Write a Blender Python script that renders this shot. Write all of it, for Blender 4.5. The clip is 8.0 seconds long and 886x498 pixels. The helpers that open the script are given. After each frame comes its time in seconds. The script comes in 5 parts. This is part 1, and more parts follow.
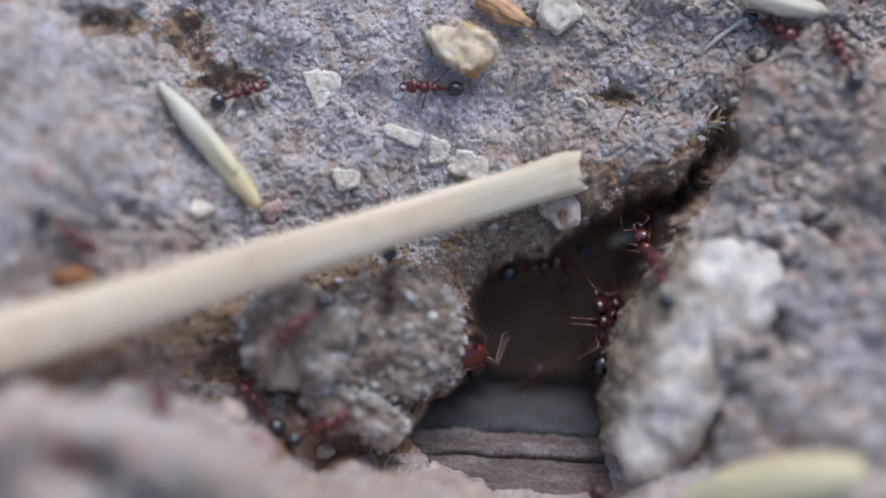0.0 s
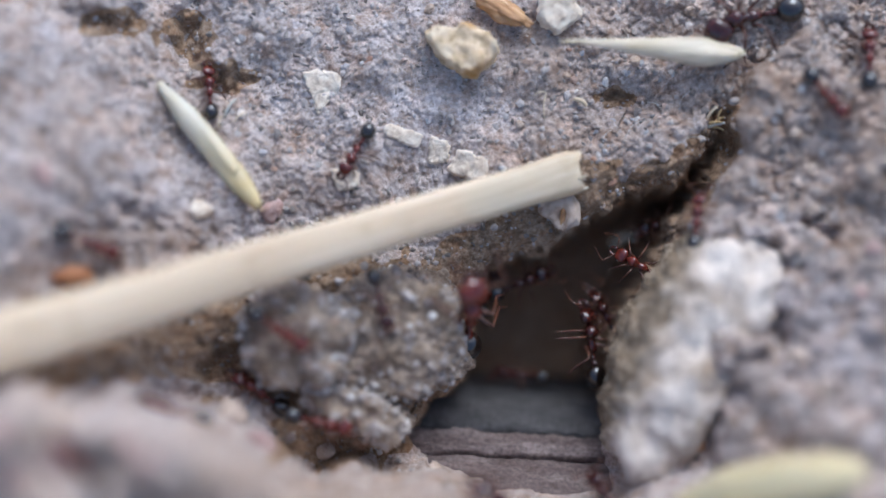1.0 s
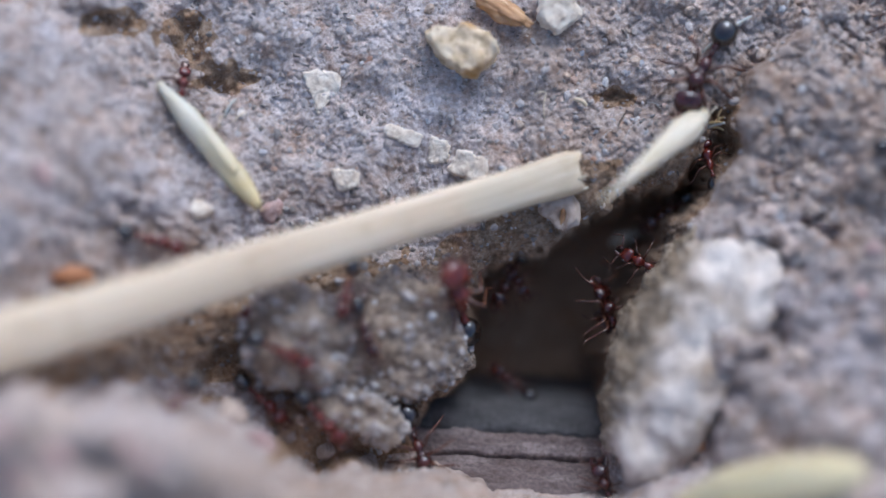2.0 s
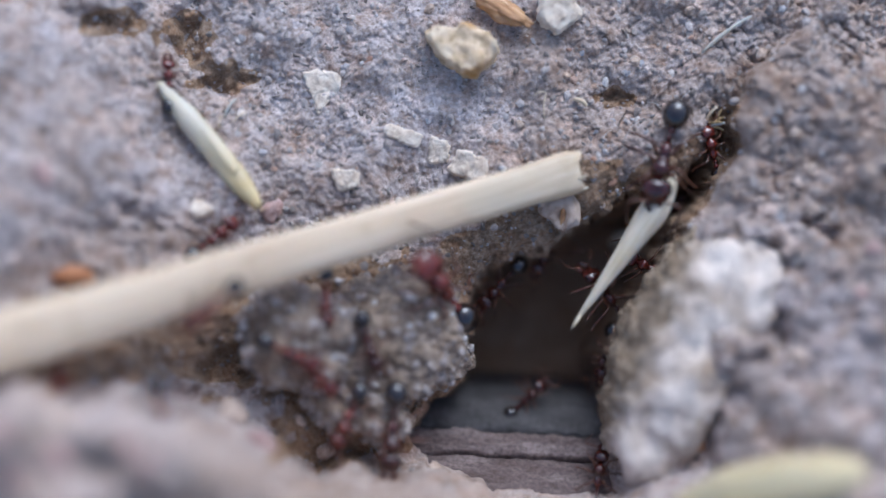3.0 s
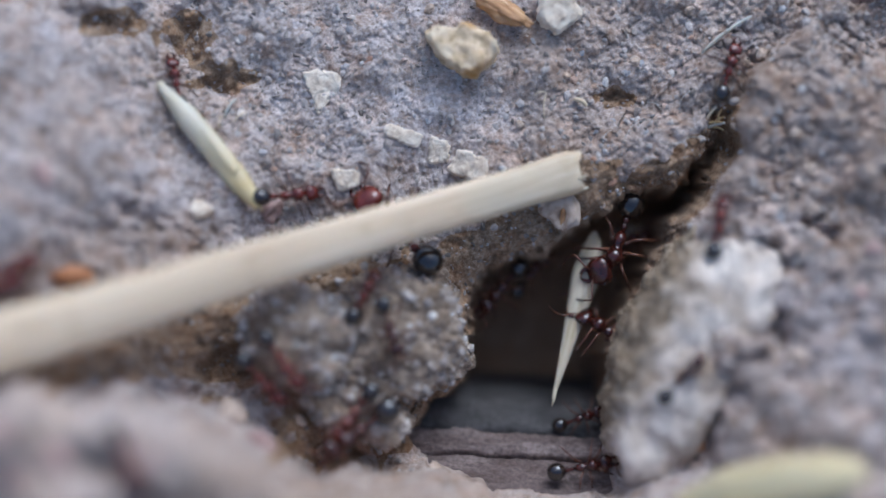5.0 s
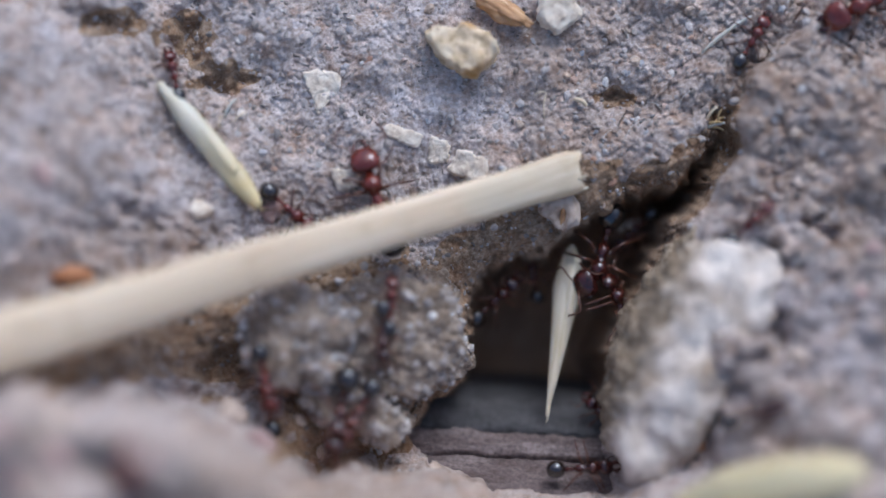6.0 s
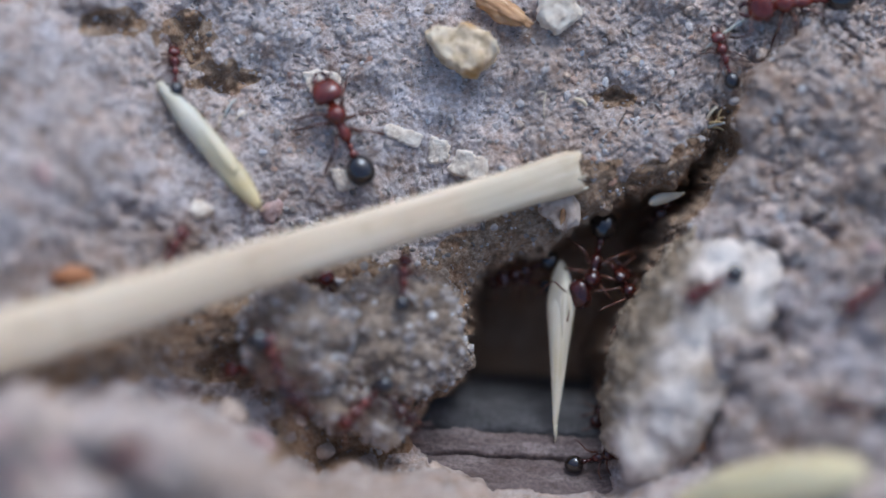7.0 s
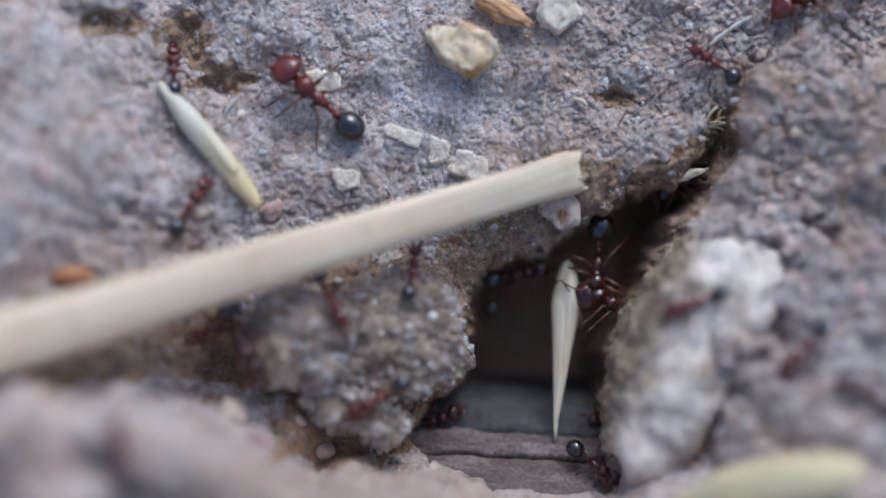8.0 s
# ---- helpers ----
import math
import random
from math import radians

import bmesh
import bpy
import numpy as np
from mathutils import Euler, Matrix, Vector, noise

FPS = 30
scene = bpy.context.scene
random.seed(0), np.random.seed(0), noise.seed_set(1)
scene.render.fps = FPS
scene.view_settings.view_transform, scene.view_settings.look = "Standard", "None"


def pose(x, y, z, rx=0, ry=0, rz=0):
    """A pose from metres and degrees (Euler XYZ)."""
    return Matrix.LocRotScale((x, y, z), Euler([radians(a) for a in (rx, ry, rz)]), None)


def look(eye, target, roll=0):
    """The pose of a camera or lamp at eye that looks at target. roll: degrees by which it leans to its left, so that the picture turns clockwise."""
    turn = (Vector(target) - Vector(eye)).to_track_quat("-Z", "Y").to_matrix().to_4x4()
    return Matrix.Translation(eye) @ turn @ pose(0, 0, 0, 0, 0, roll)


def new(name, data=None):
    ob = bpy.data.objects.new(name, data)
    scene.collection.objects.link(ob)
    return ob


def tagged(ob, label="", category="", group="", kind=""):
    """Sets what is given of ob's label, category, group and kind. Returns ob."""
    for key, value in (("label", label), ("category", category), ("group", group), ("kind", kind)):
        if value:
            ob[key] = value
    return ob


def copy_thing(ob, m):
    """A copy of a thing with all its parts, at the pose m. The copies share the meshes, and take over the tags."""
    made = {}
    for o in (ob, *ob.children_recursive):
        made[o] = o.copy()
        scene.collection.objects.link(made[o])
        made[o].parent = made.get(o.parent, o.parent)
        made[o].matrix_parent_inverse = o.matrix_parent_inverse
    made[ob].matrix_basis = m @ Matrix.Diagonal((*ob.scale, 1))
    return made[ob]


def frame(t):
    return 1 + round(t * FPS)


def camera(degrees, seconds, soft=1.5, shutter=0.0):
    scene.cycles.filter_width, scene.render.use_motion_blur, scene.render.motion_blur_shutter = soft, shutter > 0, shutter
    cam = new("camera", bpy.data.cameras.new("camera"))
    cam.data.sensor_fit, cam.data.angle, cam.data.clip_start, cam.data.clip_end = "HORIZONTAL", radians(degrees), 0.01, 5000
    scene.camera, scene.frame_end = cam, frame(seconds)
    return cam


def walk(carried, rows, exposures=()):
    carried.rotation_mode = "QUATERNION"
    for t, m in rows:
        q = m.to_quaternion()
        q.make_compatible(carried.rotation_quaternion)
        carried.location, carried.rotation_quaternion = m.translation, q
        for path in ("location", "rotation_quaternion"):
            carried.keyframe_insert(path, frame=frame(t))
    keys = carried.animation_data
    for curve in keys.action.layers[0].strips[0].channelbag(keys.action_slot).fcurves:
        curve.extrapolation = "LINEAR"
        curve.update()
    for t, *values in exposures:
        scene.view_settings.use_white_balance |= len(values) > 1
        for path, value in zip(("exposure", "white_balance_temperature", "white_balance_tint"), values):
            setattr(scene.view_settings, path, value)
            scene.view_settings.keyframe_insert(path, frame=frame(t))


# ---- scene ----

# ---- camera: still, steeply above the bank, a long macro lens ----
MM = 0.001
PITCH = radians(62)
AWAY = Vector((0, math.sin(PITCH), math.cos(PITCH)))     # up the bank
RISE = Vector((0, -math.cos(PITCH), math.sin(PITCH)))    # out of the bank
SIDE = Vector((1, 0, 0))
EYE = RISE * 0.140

cam = camera(26, 8.0, soft=1.4, shutter=0.5)
cam.data.dof.use_dof = True
cam.data.dof.focus_distance = 0.1397
cam.data.dof.aperture_fstop = 4.4
walk(cam, [(0.0, look(EYE, (0, 0, 0))), (8.0, look(EYE, (0, 0, 0)))],
     [(0.0, 0.46, 5220, 5), (0.5, 0.45, 5230, 4), (1.0, 0.63, 5270, 6), (1.5, 0.47, 5140, 5), (1.7, 0.49, 5130, 6), (3.0, 0.53, 5110, 8), (3.5, 0.40, 5110, 5), (5.6, 0.39, 5120, 5), (5.85, 0.44, 5200, 8), (6.05, 0.43, 5190, 7), (6.4, 0.39, 5120, 5), (8.0, 0.39, 5120, 5)])


# ---- light: bright open shade under a pale sky ----
SUN_UP, SUN_TURN = 58, 24
world = bpy.data.worlds.new("sky")
scene.world = world
world.use_nodes = True
wn = world.node_tree
sky = wn.nodes.new("ShaderNodeTexSky")
sky.sky_type, sky.sun_disc = "NISHITA", False
sky.sun_elevation, sky.sun_rotation = radians(SUN_UP), radians(SUN_TURN)
sky.dust_density, sky.air_density, sky.ozone_density = 5.0, 1.0, 0.5
wn.links.new(sky.outputs[0], wn.nodes["Background"].inputs[0])
wn.nodes["Background"].inputs[1].default_value = 0.146
sun_data = bpy.data.lights.new("sun", "SUN")
sun_data.energy, sun_data.angle, sun_data.color = 0.9, radians(25), (0.87, 0.94, 1.0)
sun = new("sun", sun_data)
sun.rotation_euler = Euler((radians(90 - SUN_UP), 0, radians(180 - SUN_TURN)))

# ---- shape of the ground, in mm: u to the side, v up the bank, w out of the bank ----
def ramp(a, b, x):
    t = np.clip((x - a) / (b - a), 0, 1)
    return t * t * (3 - 2 * t)


def hashed(i, j, k):
    n = (i.astype(np.int64) * 374761393 + j.astype(np.int64) * 668265263 + k * 974711) & 0x7FFFFFFF
    n = ((n ^ (n >> 13)) * 1274126177) & 0x7FFFFFFF
    return ((n ^ (n >> 16)) & 0xFFFFFF) / 0xFFFFFF


def smooth_noise(u, v, size, k):
    x, y = u / size, v / size
    i, j = np.floor(x), np.floor(y)
    fx, fy = x - i, y - j
    fx, fy = fx * fx * (3 - 2 * fx), fy * fy * (3 - 2 * fy)
    a = hashed(i, j, k) * (1 - fx) + hashed(i + 1, j, k) * fx
    b = hashed(i, j + 1, k) * (1 - fx) + hashed(i + 1, j + 1, k) * fx
    return (a * (1 - fy) + b * fy) * 2 - 1


def crumbs(u, v, size, k):
    """Rounded crumbs that touch: domes of uneven height, 0 to 1."""
    x, y = u / size, v / size
    i, j = np.floor(x), np.floor(y)
    best, tall = np.full(x.shape, 9.0), np.zeros(x.shape)
    for a in (-1, 0, 1):
        for b in (-1, 0, 1):
            cx = i + a + 0.15 + 0.7 * hashed(i + a, j + b, k)
            cy = j + b + 0.15 + 0.7 * hashed(i + a, j + b, k + 1)
            d = (x - cx) ** 2 + (y - cy) ** 2
            near = d < best
            best = np.where(near, d, best)
            tall = np.where(near, 0.35 + 0.65 * hashed(i + a, j + b, k + 2), tall)
    return np.sqrt(np.clip(1 - best, 0.3, 1)) * tall


def shards(u, v, size, k):
    """Broken angular crumbs: small tilted facets of uneven height, about 0 to 1."""
    x, y = u / size, v / size
    i, j = np.floor(x), np.floor(y)
    best, high = np.full(x.shape, 9.0), np.zeros(x.shape)
    for a in (-1, 0, 1):
        for b in (-1, 0, 1):
            cx = i + a + hashed(i + a, j + b, k)
            cy = j + b + hashed(i + a, j + b, k + 1)
            d = (x - cx) ** 2 + (y - cy) ** 2
            near = d < best
            best = np.where(near, d, best)
            tilt = (x - cx) * (hashed(i + a, j + b, k + 3) - 0.5) + (y - cy) * (hashed(i + a, j + b, k + 4) - 0.5)
            high = np.where(near, 0.75 * hashed(i + a, j + b, k + 2) + 1.1 * tilt, high)
    return high - 0.35 * np.clip(best, 0, 1)


HOLE = np.array([(20.7, 9.0), (19.7, 5.8), (18.3, 2.8), (16, -.5), (14.3, -3.7), (12.9, -6.6), (12.8, -10.3), (12.4, -13.6),
                 (11.9, -17.2), (5, -17.5), (-1, -16.2), (-2.4, -13.8), (-1.6, -11.3), (.7, -9.9), (1.8, -6.6), (2, -3.1), (3.2, -1.6),
                 (6, -.4), (8.9, 1.1), (10.8, 2.3), (13.4, 4), (16.7, 5), (19, 6.4), (20.2, 8.8)])


def hole_distance(u, v):
    """Distance to the rim of the nest hole, positive inside."""
    d, inside = np.full(u.shape, 1e9), np.zeros(u.shape, bool)
    for (ax, ay), (bx, by) in zip(HOLE, np.roll(HOLE, -1, axis=0)):
        ex, ey = bx - ax, by - ay
        t = np.clip(((u - ax) * ex + (v - ay) * ey) / (ex * ex + ey * ey), 0, 1)
        d = np.minimum(d, (u - ax - t * ex) ** 2 + (v - ay - t * ey) ** 2)
        with np.errstate(divide="ignore", invalid="ignore"):
            inside ^= ((ay > v) != (by > v)) & (u < (bx - ax) * (v - ay) / (by - ay) + ax)
    return np.sqrt(d) * np.where(inside, 1, -1)


def bump(u, v, cu, cv, ru, rv, power=1.0):
    return np.exp(-(((u - cu) / ru) ** 2 + ((v - cv) / rv) ** 2) ** power)


def mound(u, v):
    """Where the near mound rises: 0 off it, 1 on it."""
    edge = np.interp(u, [-40, -26, -15, -12.6, -9, -5.3, -1, 4.3, 12, 20, 40], [-8.6, -9.4, -11.4, -13.4, -15.2, -15.8, -15.9, -17.4, -17.3, -15.4, -14])
    edge = edge + 0.9 * smooth_noise(u, v, 3.1, 70) + 0.25 * smooth_noise(u, v, 1.3, 71)
    return ramp(0.6, -1.9, v - edge)


def broad(u, v):
    """The large forms: sloping bank, rise, near mound, clod beside the hole, split block."""
    w = 0.6 - 0.05 * np.clip(v, 0, 25) + 9.0 * ramp(-6, -36, u) * (1 - 0.45 * ramp(2, 20, v))
    tall = np.interp(u, [-40, -14, -8, -2, 6, 14, 30], [19, 18, 15, 13, 12.5, 10, 9])
    near = mound(u, v)
    w = w + near * (tall + 2.0 * smooth_noise(u, v, 4.2, 74) + 1.3 * smooth_noise(u, v, 2.0, 75) - w)
    w = w + 1.6 * bump(u, v, -4.2, -6.4, 6.2, 5.2, 2) - 1.8 * bump(u, v, -12, -7.5, 3.5, 2.5)
    side = np.interp(v, [-16, -10, -6.6, -3.7, -.5, 2.8, 5.8, 8.5, 12.8, 15.7, 18.2, 30], [12, 12.8, 12.9, 14.3, 16, 18.3, 19.7, 20.7, 22.3, 25.2, 28.5, 40])
    r = u - side + 0.8 * smooth_noise(u, v, 2.3, 72) + 0.5 * smooth_noise(u, v, 1.1, 73)
    upper = ramp(3, 9, v)
    w = w + (1 - 0.75 * near) * ((3.2 - 0.2 * upper) * (1 - 0.6 * ramp(10, 16, v)) * ramp(-0.6 + 0.2 * upper, 2.2 - 1.4 * upper, r) - 1.1 * upper * ramp(10.5, 6.5, v) * np.exp(-((r + 0.5) / 0.6) ** 2) - 0.25 * upper * np.exp(-((r + 0.6) / 0.9) ** 2) + 4.0 * (0.3 + 0.7 * ramp(6, -6, v)) * ramp(2, 16, r) + 2.0 * ramp(-4, -16, v) * ramp(2, 10, r))
    for cu, cv, ru, rv, deep in ((-24, 16.2, 2.2, 1.0, 1.5), (-18.5, 15.4, 1.3, 1.6, 1.3), (-15.6, 12.3, 2.1, 0.9, 1.3), (12.4, 11.0, 1.1, .6, 0.9), (26.5, 1.6, .9, .8, 1.6), (18.5, -14, 1.4, 1.5, 1.8), (-21.5, 2.3, 1.6, 1.2, 1.4), (22.6, -5.5, 2.2, 1.8, 2.4), (21.4, -1.2, 2.4, 2.2, 1.6), (-16, -8.3, 1.6, 1.5, 2.0)):
        w = w - deep * bump(u + 0.9 * smooth_noise(u, v, 1.3, 76) + 0.5 * smooth_noise(u, v, 0.6, 77), v + 0.9 * smooth_noise(u, v, 1.3, 78) + 0.5 * smooth_noise(u, v, 0.6, 79), cu, cv, ru, rv, 1.4)
    return w


def ground(u, v):
    """Height of the soil, with lumps and crumbs."""
    near = np.exp(-(np.clip(np.hypot(u, v) - 60, 0, None) / 60) ** 2)
    wu, wv = u + 0.5 * smooth_noise(u, v, 1.7, 3), v + 0.5 * smooth_noise(u, v, 1.7, 4)
    w = broad(u, v) + 1.0 * smooth_noise(u, v, 6.5, 5) + 0.6 * smooth_noise(wu, wv, 2.6, 6)
    rough = 0.36 - 0.14 * ramp(2, 6, v) * ramp(16, 8, u) + (0.55 - 0.25 * ramp(2, 6, v) * ramp(16, 8, u)) * ramp(-0.4, 0.5, smooth_noise(u, v, 7.5, 9) + 0.7 * ramp(4, 20, u) + 0.8 * bump(u, v, -5, -7, 7, 5)) + 0.34 * ramp(18, 24, u)
    steep = mound(u, v)
    rough = rough * (1 - 3.0 * steep * (1 - steep))
    au, av = u + 0.22 * smooth_noise(u, v, 0.5, 27), v + 0.22 * smooth_noise(u, v, 0.5, 28)
    w = w + rough * (0.8 * crumbs(wu, wv, 1.7, 11) + 0.4 * shards(wu, wv, 1.1, 15) + 0.26 * shards(au, av, 0.6, 41) + 0.25 * crumbs(au, av, 0.75, 13))
    w = w + 0.13 * shards(au, av, 0.42, 19) + 0.09 * smooth_noise(u, v, 0.3, 23) + 0.06 * smooth_noise(u, v, 0.19, 24)
    d = hole_distance(u + 0.5 * smooth_noise(u, v, 1.9, 31) + 0.38 * smooth_noise(u, v, 0.7, 33) + 0.16 * smooth_noise(u, v, 0.3, 35), v + 0.5 * smooth_noise(u, v, 1.9, 32) + 0.38 * smooth_noise(u, v, 0.7, 34) + 0.16 * smooth_noise(u, v, 0.3, 36))
    w = w - 1.2 * ramp(-1.6, 0.2, d)
    w = w + ramp(-0.1, 0.8, d) * (-3.5 - 9.0 * ramp(0.4, 1.5, d) - w)
    return w * near


# lumps that lie on the soil: u, v, three half axes, turn, height of the middle
CLODS = ((-3.9, -6.3, (6.3, 5.4, 4.2), 12, 0.6), (-10.3, -6.4, (4.6, 4.4, 3.6), -15, 2.8), (-6.2, -11.6, (4.6, 2.4, 2.6), -22, 2.2))
PALE_ROCK_AT = (17.4, -7.5, (10.0, 5.2, 4.2), 62, 2.4)


def tread(u, v):
    """Height at which feet stand: the soil round a spot, or the lump that covers it."""
    u, v = np.asarray(u, float), np.asarray(v, float)
    rings = [(r * math.cos(a), r * math.sin(a)) for r, n in ((0.5, 4), (1.3, 6)) for a in np.linspace(0, 6.28, n, endpoint=False)]
    h = np.percentile(np.stack([ground(u + a, v + b) for a, b in rings]), 62, axis=0)
    for cu, cv, (a, b, c), turn, mid in (*CLODS, PALE_ROCK_AT):
        k, s = math.cos(math.radians(turn)), math.sin(math.radians(turn))
        x, y = ((u - cu) * k + (v - cv) * s) / a, ((v - cv) * k - (u - cu) * s) / b
        left = 1 - np.abs(x) ** 2.6 - np.abs(y) ** 2.6
        h = np.maximum(h, np.where(left > 0, mid - 0.45 + c * np.clip(left, 0, 1) ** (1 / 2.6), -99))
    return h


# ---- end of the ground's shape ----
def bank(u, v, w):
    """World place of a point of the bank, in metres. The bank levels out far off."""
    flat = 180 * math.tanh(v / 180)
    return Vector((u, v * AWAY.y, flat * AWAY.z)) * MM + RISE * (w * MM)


def height(u, v, r=0.8):
    """Mean height of the soil in a small ring."""
    a = np.linspace(0, 2 * np.pi, 12, endpoint=False)
    return float(np.mean(np.append(ground(u + r * np.cos(a), v + r * np.sin(a)), ground(np.array([u]), np.array([v])))))


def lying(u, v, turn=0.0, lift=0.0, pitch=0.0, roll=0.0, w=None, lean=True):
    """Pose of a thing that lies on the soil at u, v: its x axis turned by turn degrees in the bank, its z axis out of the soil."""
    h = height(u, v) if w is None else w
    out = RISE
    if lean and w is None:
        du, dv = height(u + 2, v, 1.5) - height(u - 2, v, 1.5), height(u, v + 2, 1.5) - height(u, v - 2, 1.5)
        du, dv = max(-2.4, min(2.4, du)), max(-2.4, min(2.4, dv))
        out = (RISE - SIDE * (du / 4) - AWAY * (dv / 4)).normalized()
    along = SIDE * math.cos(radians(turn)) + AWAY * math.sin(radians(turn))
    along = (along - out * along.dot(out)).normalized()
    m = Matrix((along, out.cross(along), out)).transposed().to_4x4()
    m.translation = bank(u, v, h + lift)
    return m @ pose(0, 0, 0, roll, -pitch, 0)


# ---- materials ----
def material(name, rough=0.8, spec=0.4):
    m = bpy.data.materials.new(name)
    m.use_nodes = True
    n, l = m.node_tree.nodes, m.node_tree.links
    b = n["Principled BSDF"]
    b.inputs["Roughness"].default_value, b.inputs["Specular IOR Level"].default_value = rough, spec
    return m, n, l, b


def noise_of(n, l, scale, detail=4.0, rough=0.6, stretch=None):
    c = n.new("ShaderNodeTexCoord")
    t = n.new("ShaderNodeTexNoise")
    t.inputs["Scale"].default_value, t.inputs["Detail"].default_value, t.inputs["Roughness"].default_value = scale, detail, rough
    if stretch:
        p = n.new("ShaderNodeMapping")
        p.inputs["Scale"].default_value = stretch
        l.new(c.outputs["Object"], p.inputs["Vector"])
        l.new(p.outputs[0], t.inputs["Vector"])
    else:
        l.new(c.outputs["Object"], t.inputs["Vector"])
    return t.outputs["Fac"]


def colours(n, l, fac, *stops):
    r = n.new("ShaderNodeValToRGB")
    while len(r.color_ramp.elements) < len(stops):
        r.color_ramp.elements.new(0.5)
    for e, (at, c) in zip(r.color_ramp.elements, stops):
        e.position, e.color = at, (*c, 1)
    l.new(fac, r.inputs[0])
    return r.outputs[0]


def mixed(n, l, fac, a, b, how="MIX"):
    x = n.new("ShaderNodeMix")
    x.data_type, x.blend_type = "RGBA", how
    for value, slot in ((fac, 0), (a, 6), (b, 7)):
        if isinstance(value, (float, int)):
            x.inputs[slot].default_value = value
        elif isinstance(value, tuple):
            x.inputs[slot].default_value = (*value, 1)
        else:
            l.new(value, x.inputs[slot])
    return x.outputs[2]


def relief(n, l, b, fac, distance, strength=1.0):
    x = n.new("ShaderNodeBump")
    x.inputs["Distance"].default_value, x.inputs["Strength"].default_value = distance, strength
    l.new(fac, x.inputs["Height"])
    l.new(x.outputs[0], b.inputs["Normal"])


SOIL_STOPS = ((0.33, (0.345, 0.293, 0.26)), (0.5, (0.53, 0.475, 0.441)), (0.66, (0.7, 0.657, 0.632)))


def soil_material(name="soil", stops=None):
    m, n, l, b = material(name, 0.92, 0.25)
    grain = colours(n, l, noise_of(n, l, 3900, 6, 0.8), *(stops or SOIL_STOPS))
    patch = colours(n, l, noise_of(n, l, 190, 4, 0.6), (0.35, (0.80, 0.74, 0.69)), (0.65, (1.0, 0.98, 0.98)))
    c = mixed(n, l, 1.0, grain, patch, "MULTIPLY")
    crumb = colours(n, l, noise_of(n, l, 950, 5, 0.65), (0.36, (0.68, 0.58, 0.5)), (0.5, (1.0, 0.97, 0.95)), (0.66, (1.2, 1.18, 1.17)))
    c = mixed(n, l, 1.0, c, crumb, "MULTIPLY")
    hue = colours(n, l, noise_of(n, l, 520, 3, 0.6), (0.36, (1.06, 0.985, 0.93)), (0.5, (1, 1, 1)), (0.64, (0.955, 0.985, 1.03)))
    c = mixed(n, l, 1.0, c, hue, "MULTIPLY")
    # tints damp soil browner and darkens the near mound in place of shading
    damp_and_shade = n.new("ShaderNodeAttribute")
    damp_and_shade.attribute_name = "damp_and_shade"
    c = mixed(n, l, damp_and_shade.outputs["Fac"], c, mixed(n, l, 1.0, c, (0.86, 0.79, 0.71), "MULTIPLY"))
    l.new(c, b.inputs["Base Color"])
    relief(n, l, b, noise_of(n, l, 4300, 6, 0.8), 0.00016)
    return m


def clod_material():
    m, n, l, b = material("caked_subsoil_and_shade", 0.6, 0.4)
    grain = colours(n, l, noise_of(n, l, 2200, 5, 0.7), (0.3, (0.16, 0.115, 0.078)), (0.5, (0.32, 0.245, 0.175)), (0.72, (0.56, 0.465, 0.375)))
    patch = colours(n, l, noise_of(n, l, 330, 4, 0.6), (0.35, (0.6, 0.53, 0.46)), (0.65, (1.0, 0.97, 0.96)))
    l.new(mixed(n, l, 1.0, grain, patch, "MULTIPLY"), b.inputs["Base Color"])
    relief(n, l, b, noise_of(n, l, 4200, 4, 0.7), 0.00015)
    return m


def grit_material(name="mineral_grains", rough=0.55, lift=0.0):
    m, n, l, b = material(name, rough, 0.5)
    g = n.new("ShaderNodeNewGeometry")
    c = colours(n, l, g.outputs["Random Per Island"], (0.0, (0.16, 0.125, 0.1)), (0.3 - 0.2 * lift, (0.32, 0.265, 0.225)), (0.6 - 0.3 * lift, (0.44, 0.375, 0.33)), (0.93 - 0.35 * lift, (0.46, 0.395, 0.345)), (0.99 - 0.15 * lift, (0.64 + 0.2 * lift, 0.57 + 0.22 * lift, 0.5 + 0.24 * lift)), (1.0, (0.36, 0.2, 0.13)))
    c = mixed(n, l, 0.5, c, colours(n, l, noise_of(n, l, 4000, 3), (0.3, (0.4, 0.38, 0.36)), (0.7, (1, 1, 1))), "MULTIPLY")
    l.new(c, b.inputs["Base Color"])
    return m


def stone_material(name, dark, mid, light, scale=900, spots=None, start=0.54):
    m, n, l, b = material(name, 0.8, 0.35)
    f = noise_of(n, l, scale, 6, 0.65)
    c = colours(n, l, f, (0.32, dark), (0.48, mid), (0.66, light))
    if spots:
        k = colours(n, l, noise_of(n, l, scale * 0.45, 3, 0.5), (start, (0, 0, 0)), (start + 0.14, (1, 1, 1)))
        c = mixed(n, l, k, c, spots)
    l.new(c, b.inputs["Base Color"])
    relief(n, l, b, noise_of(n, l, scale * 3.2, 6, 0.75), 0.00025)
    return m


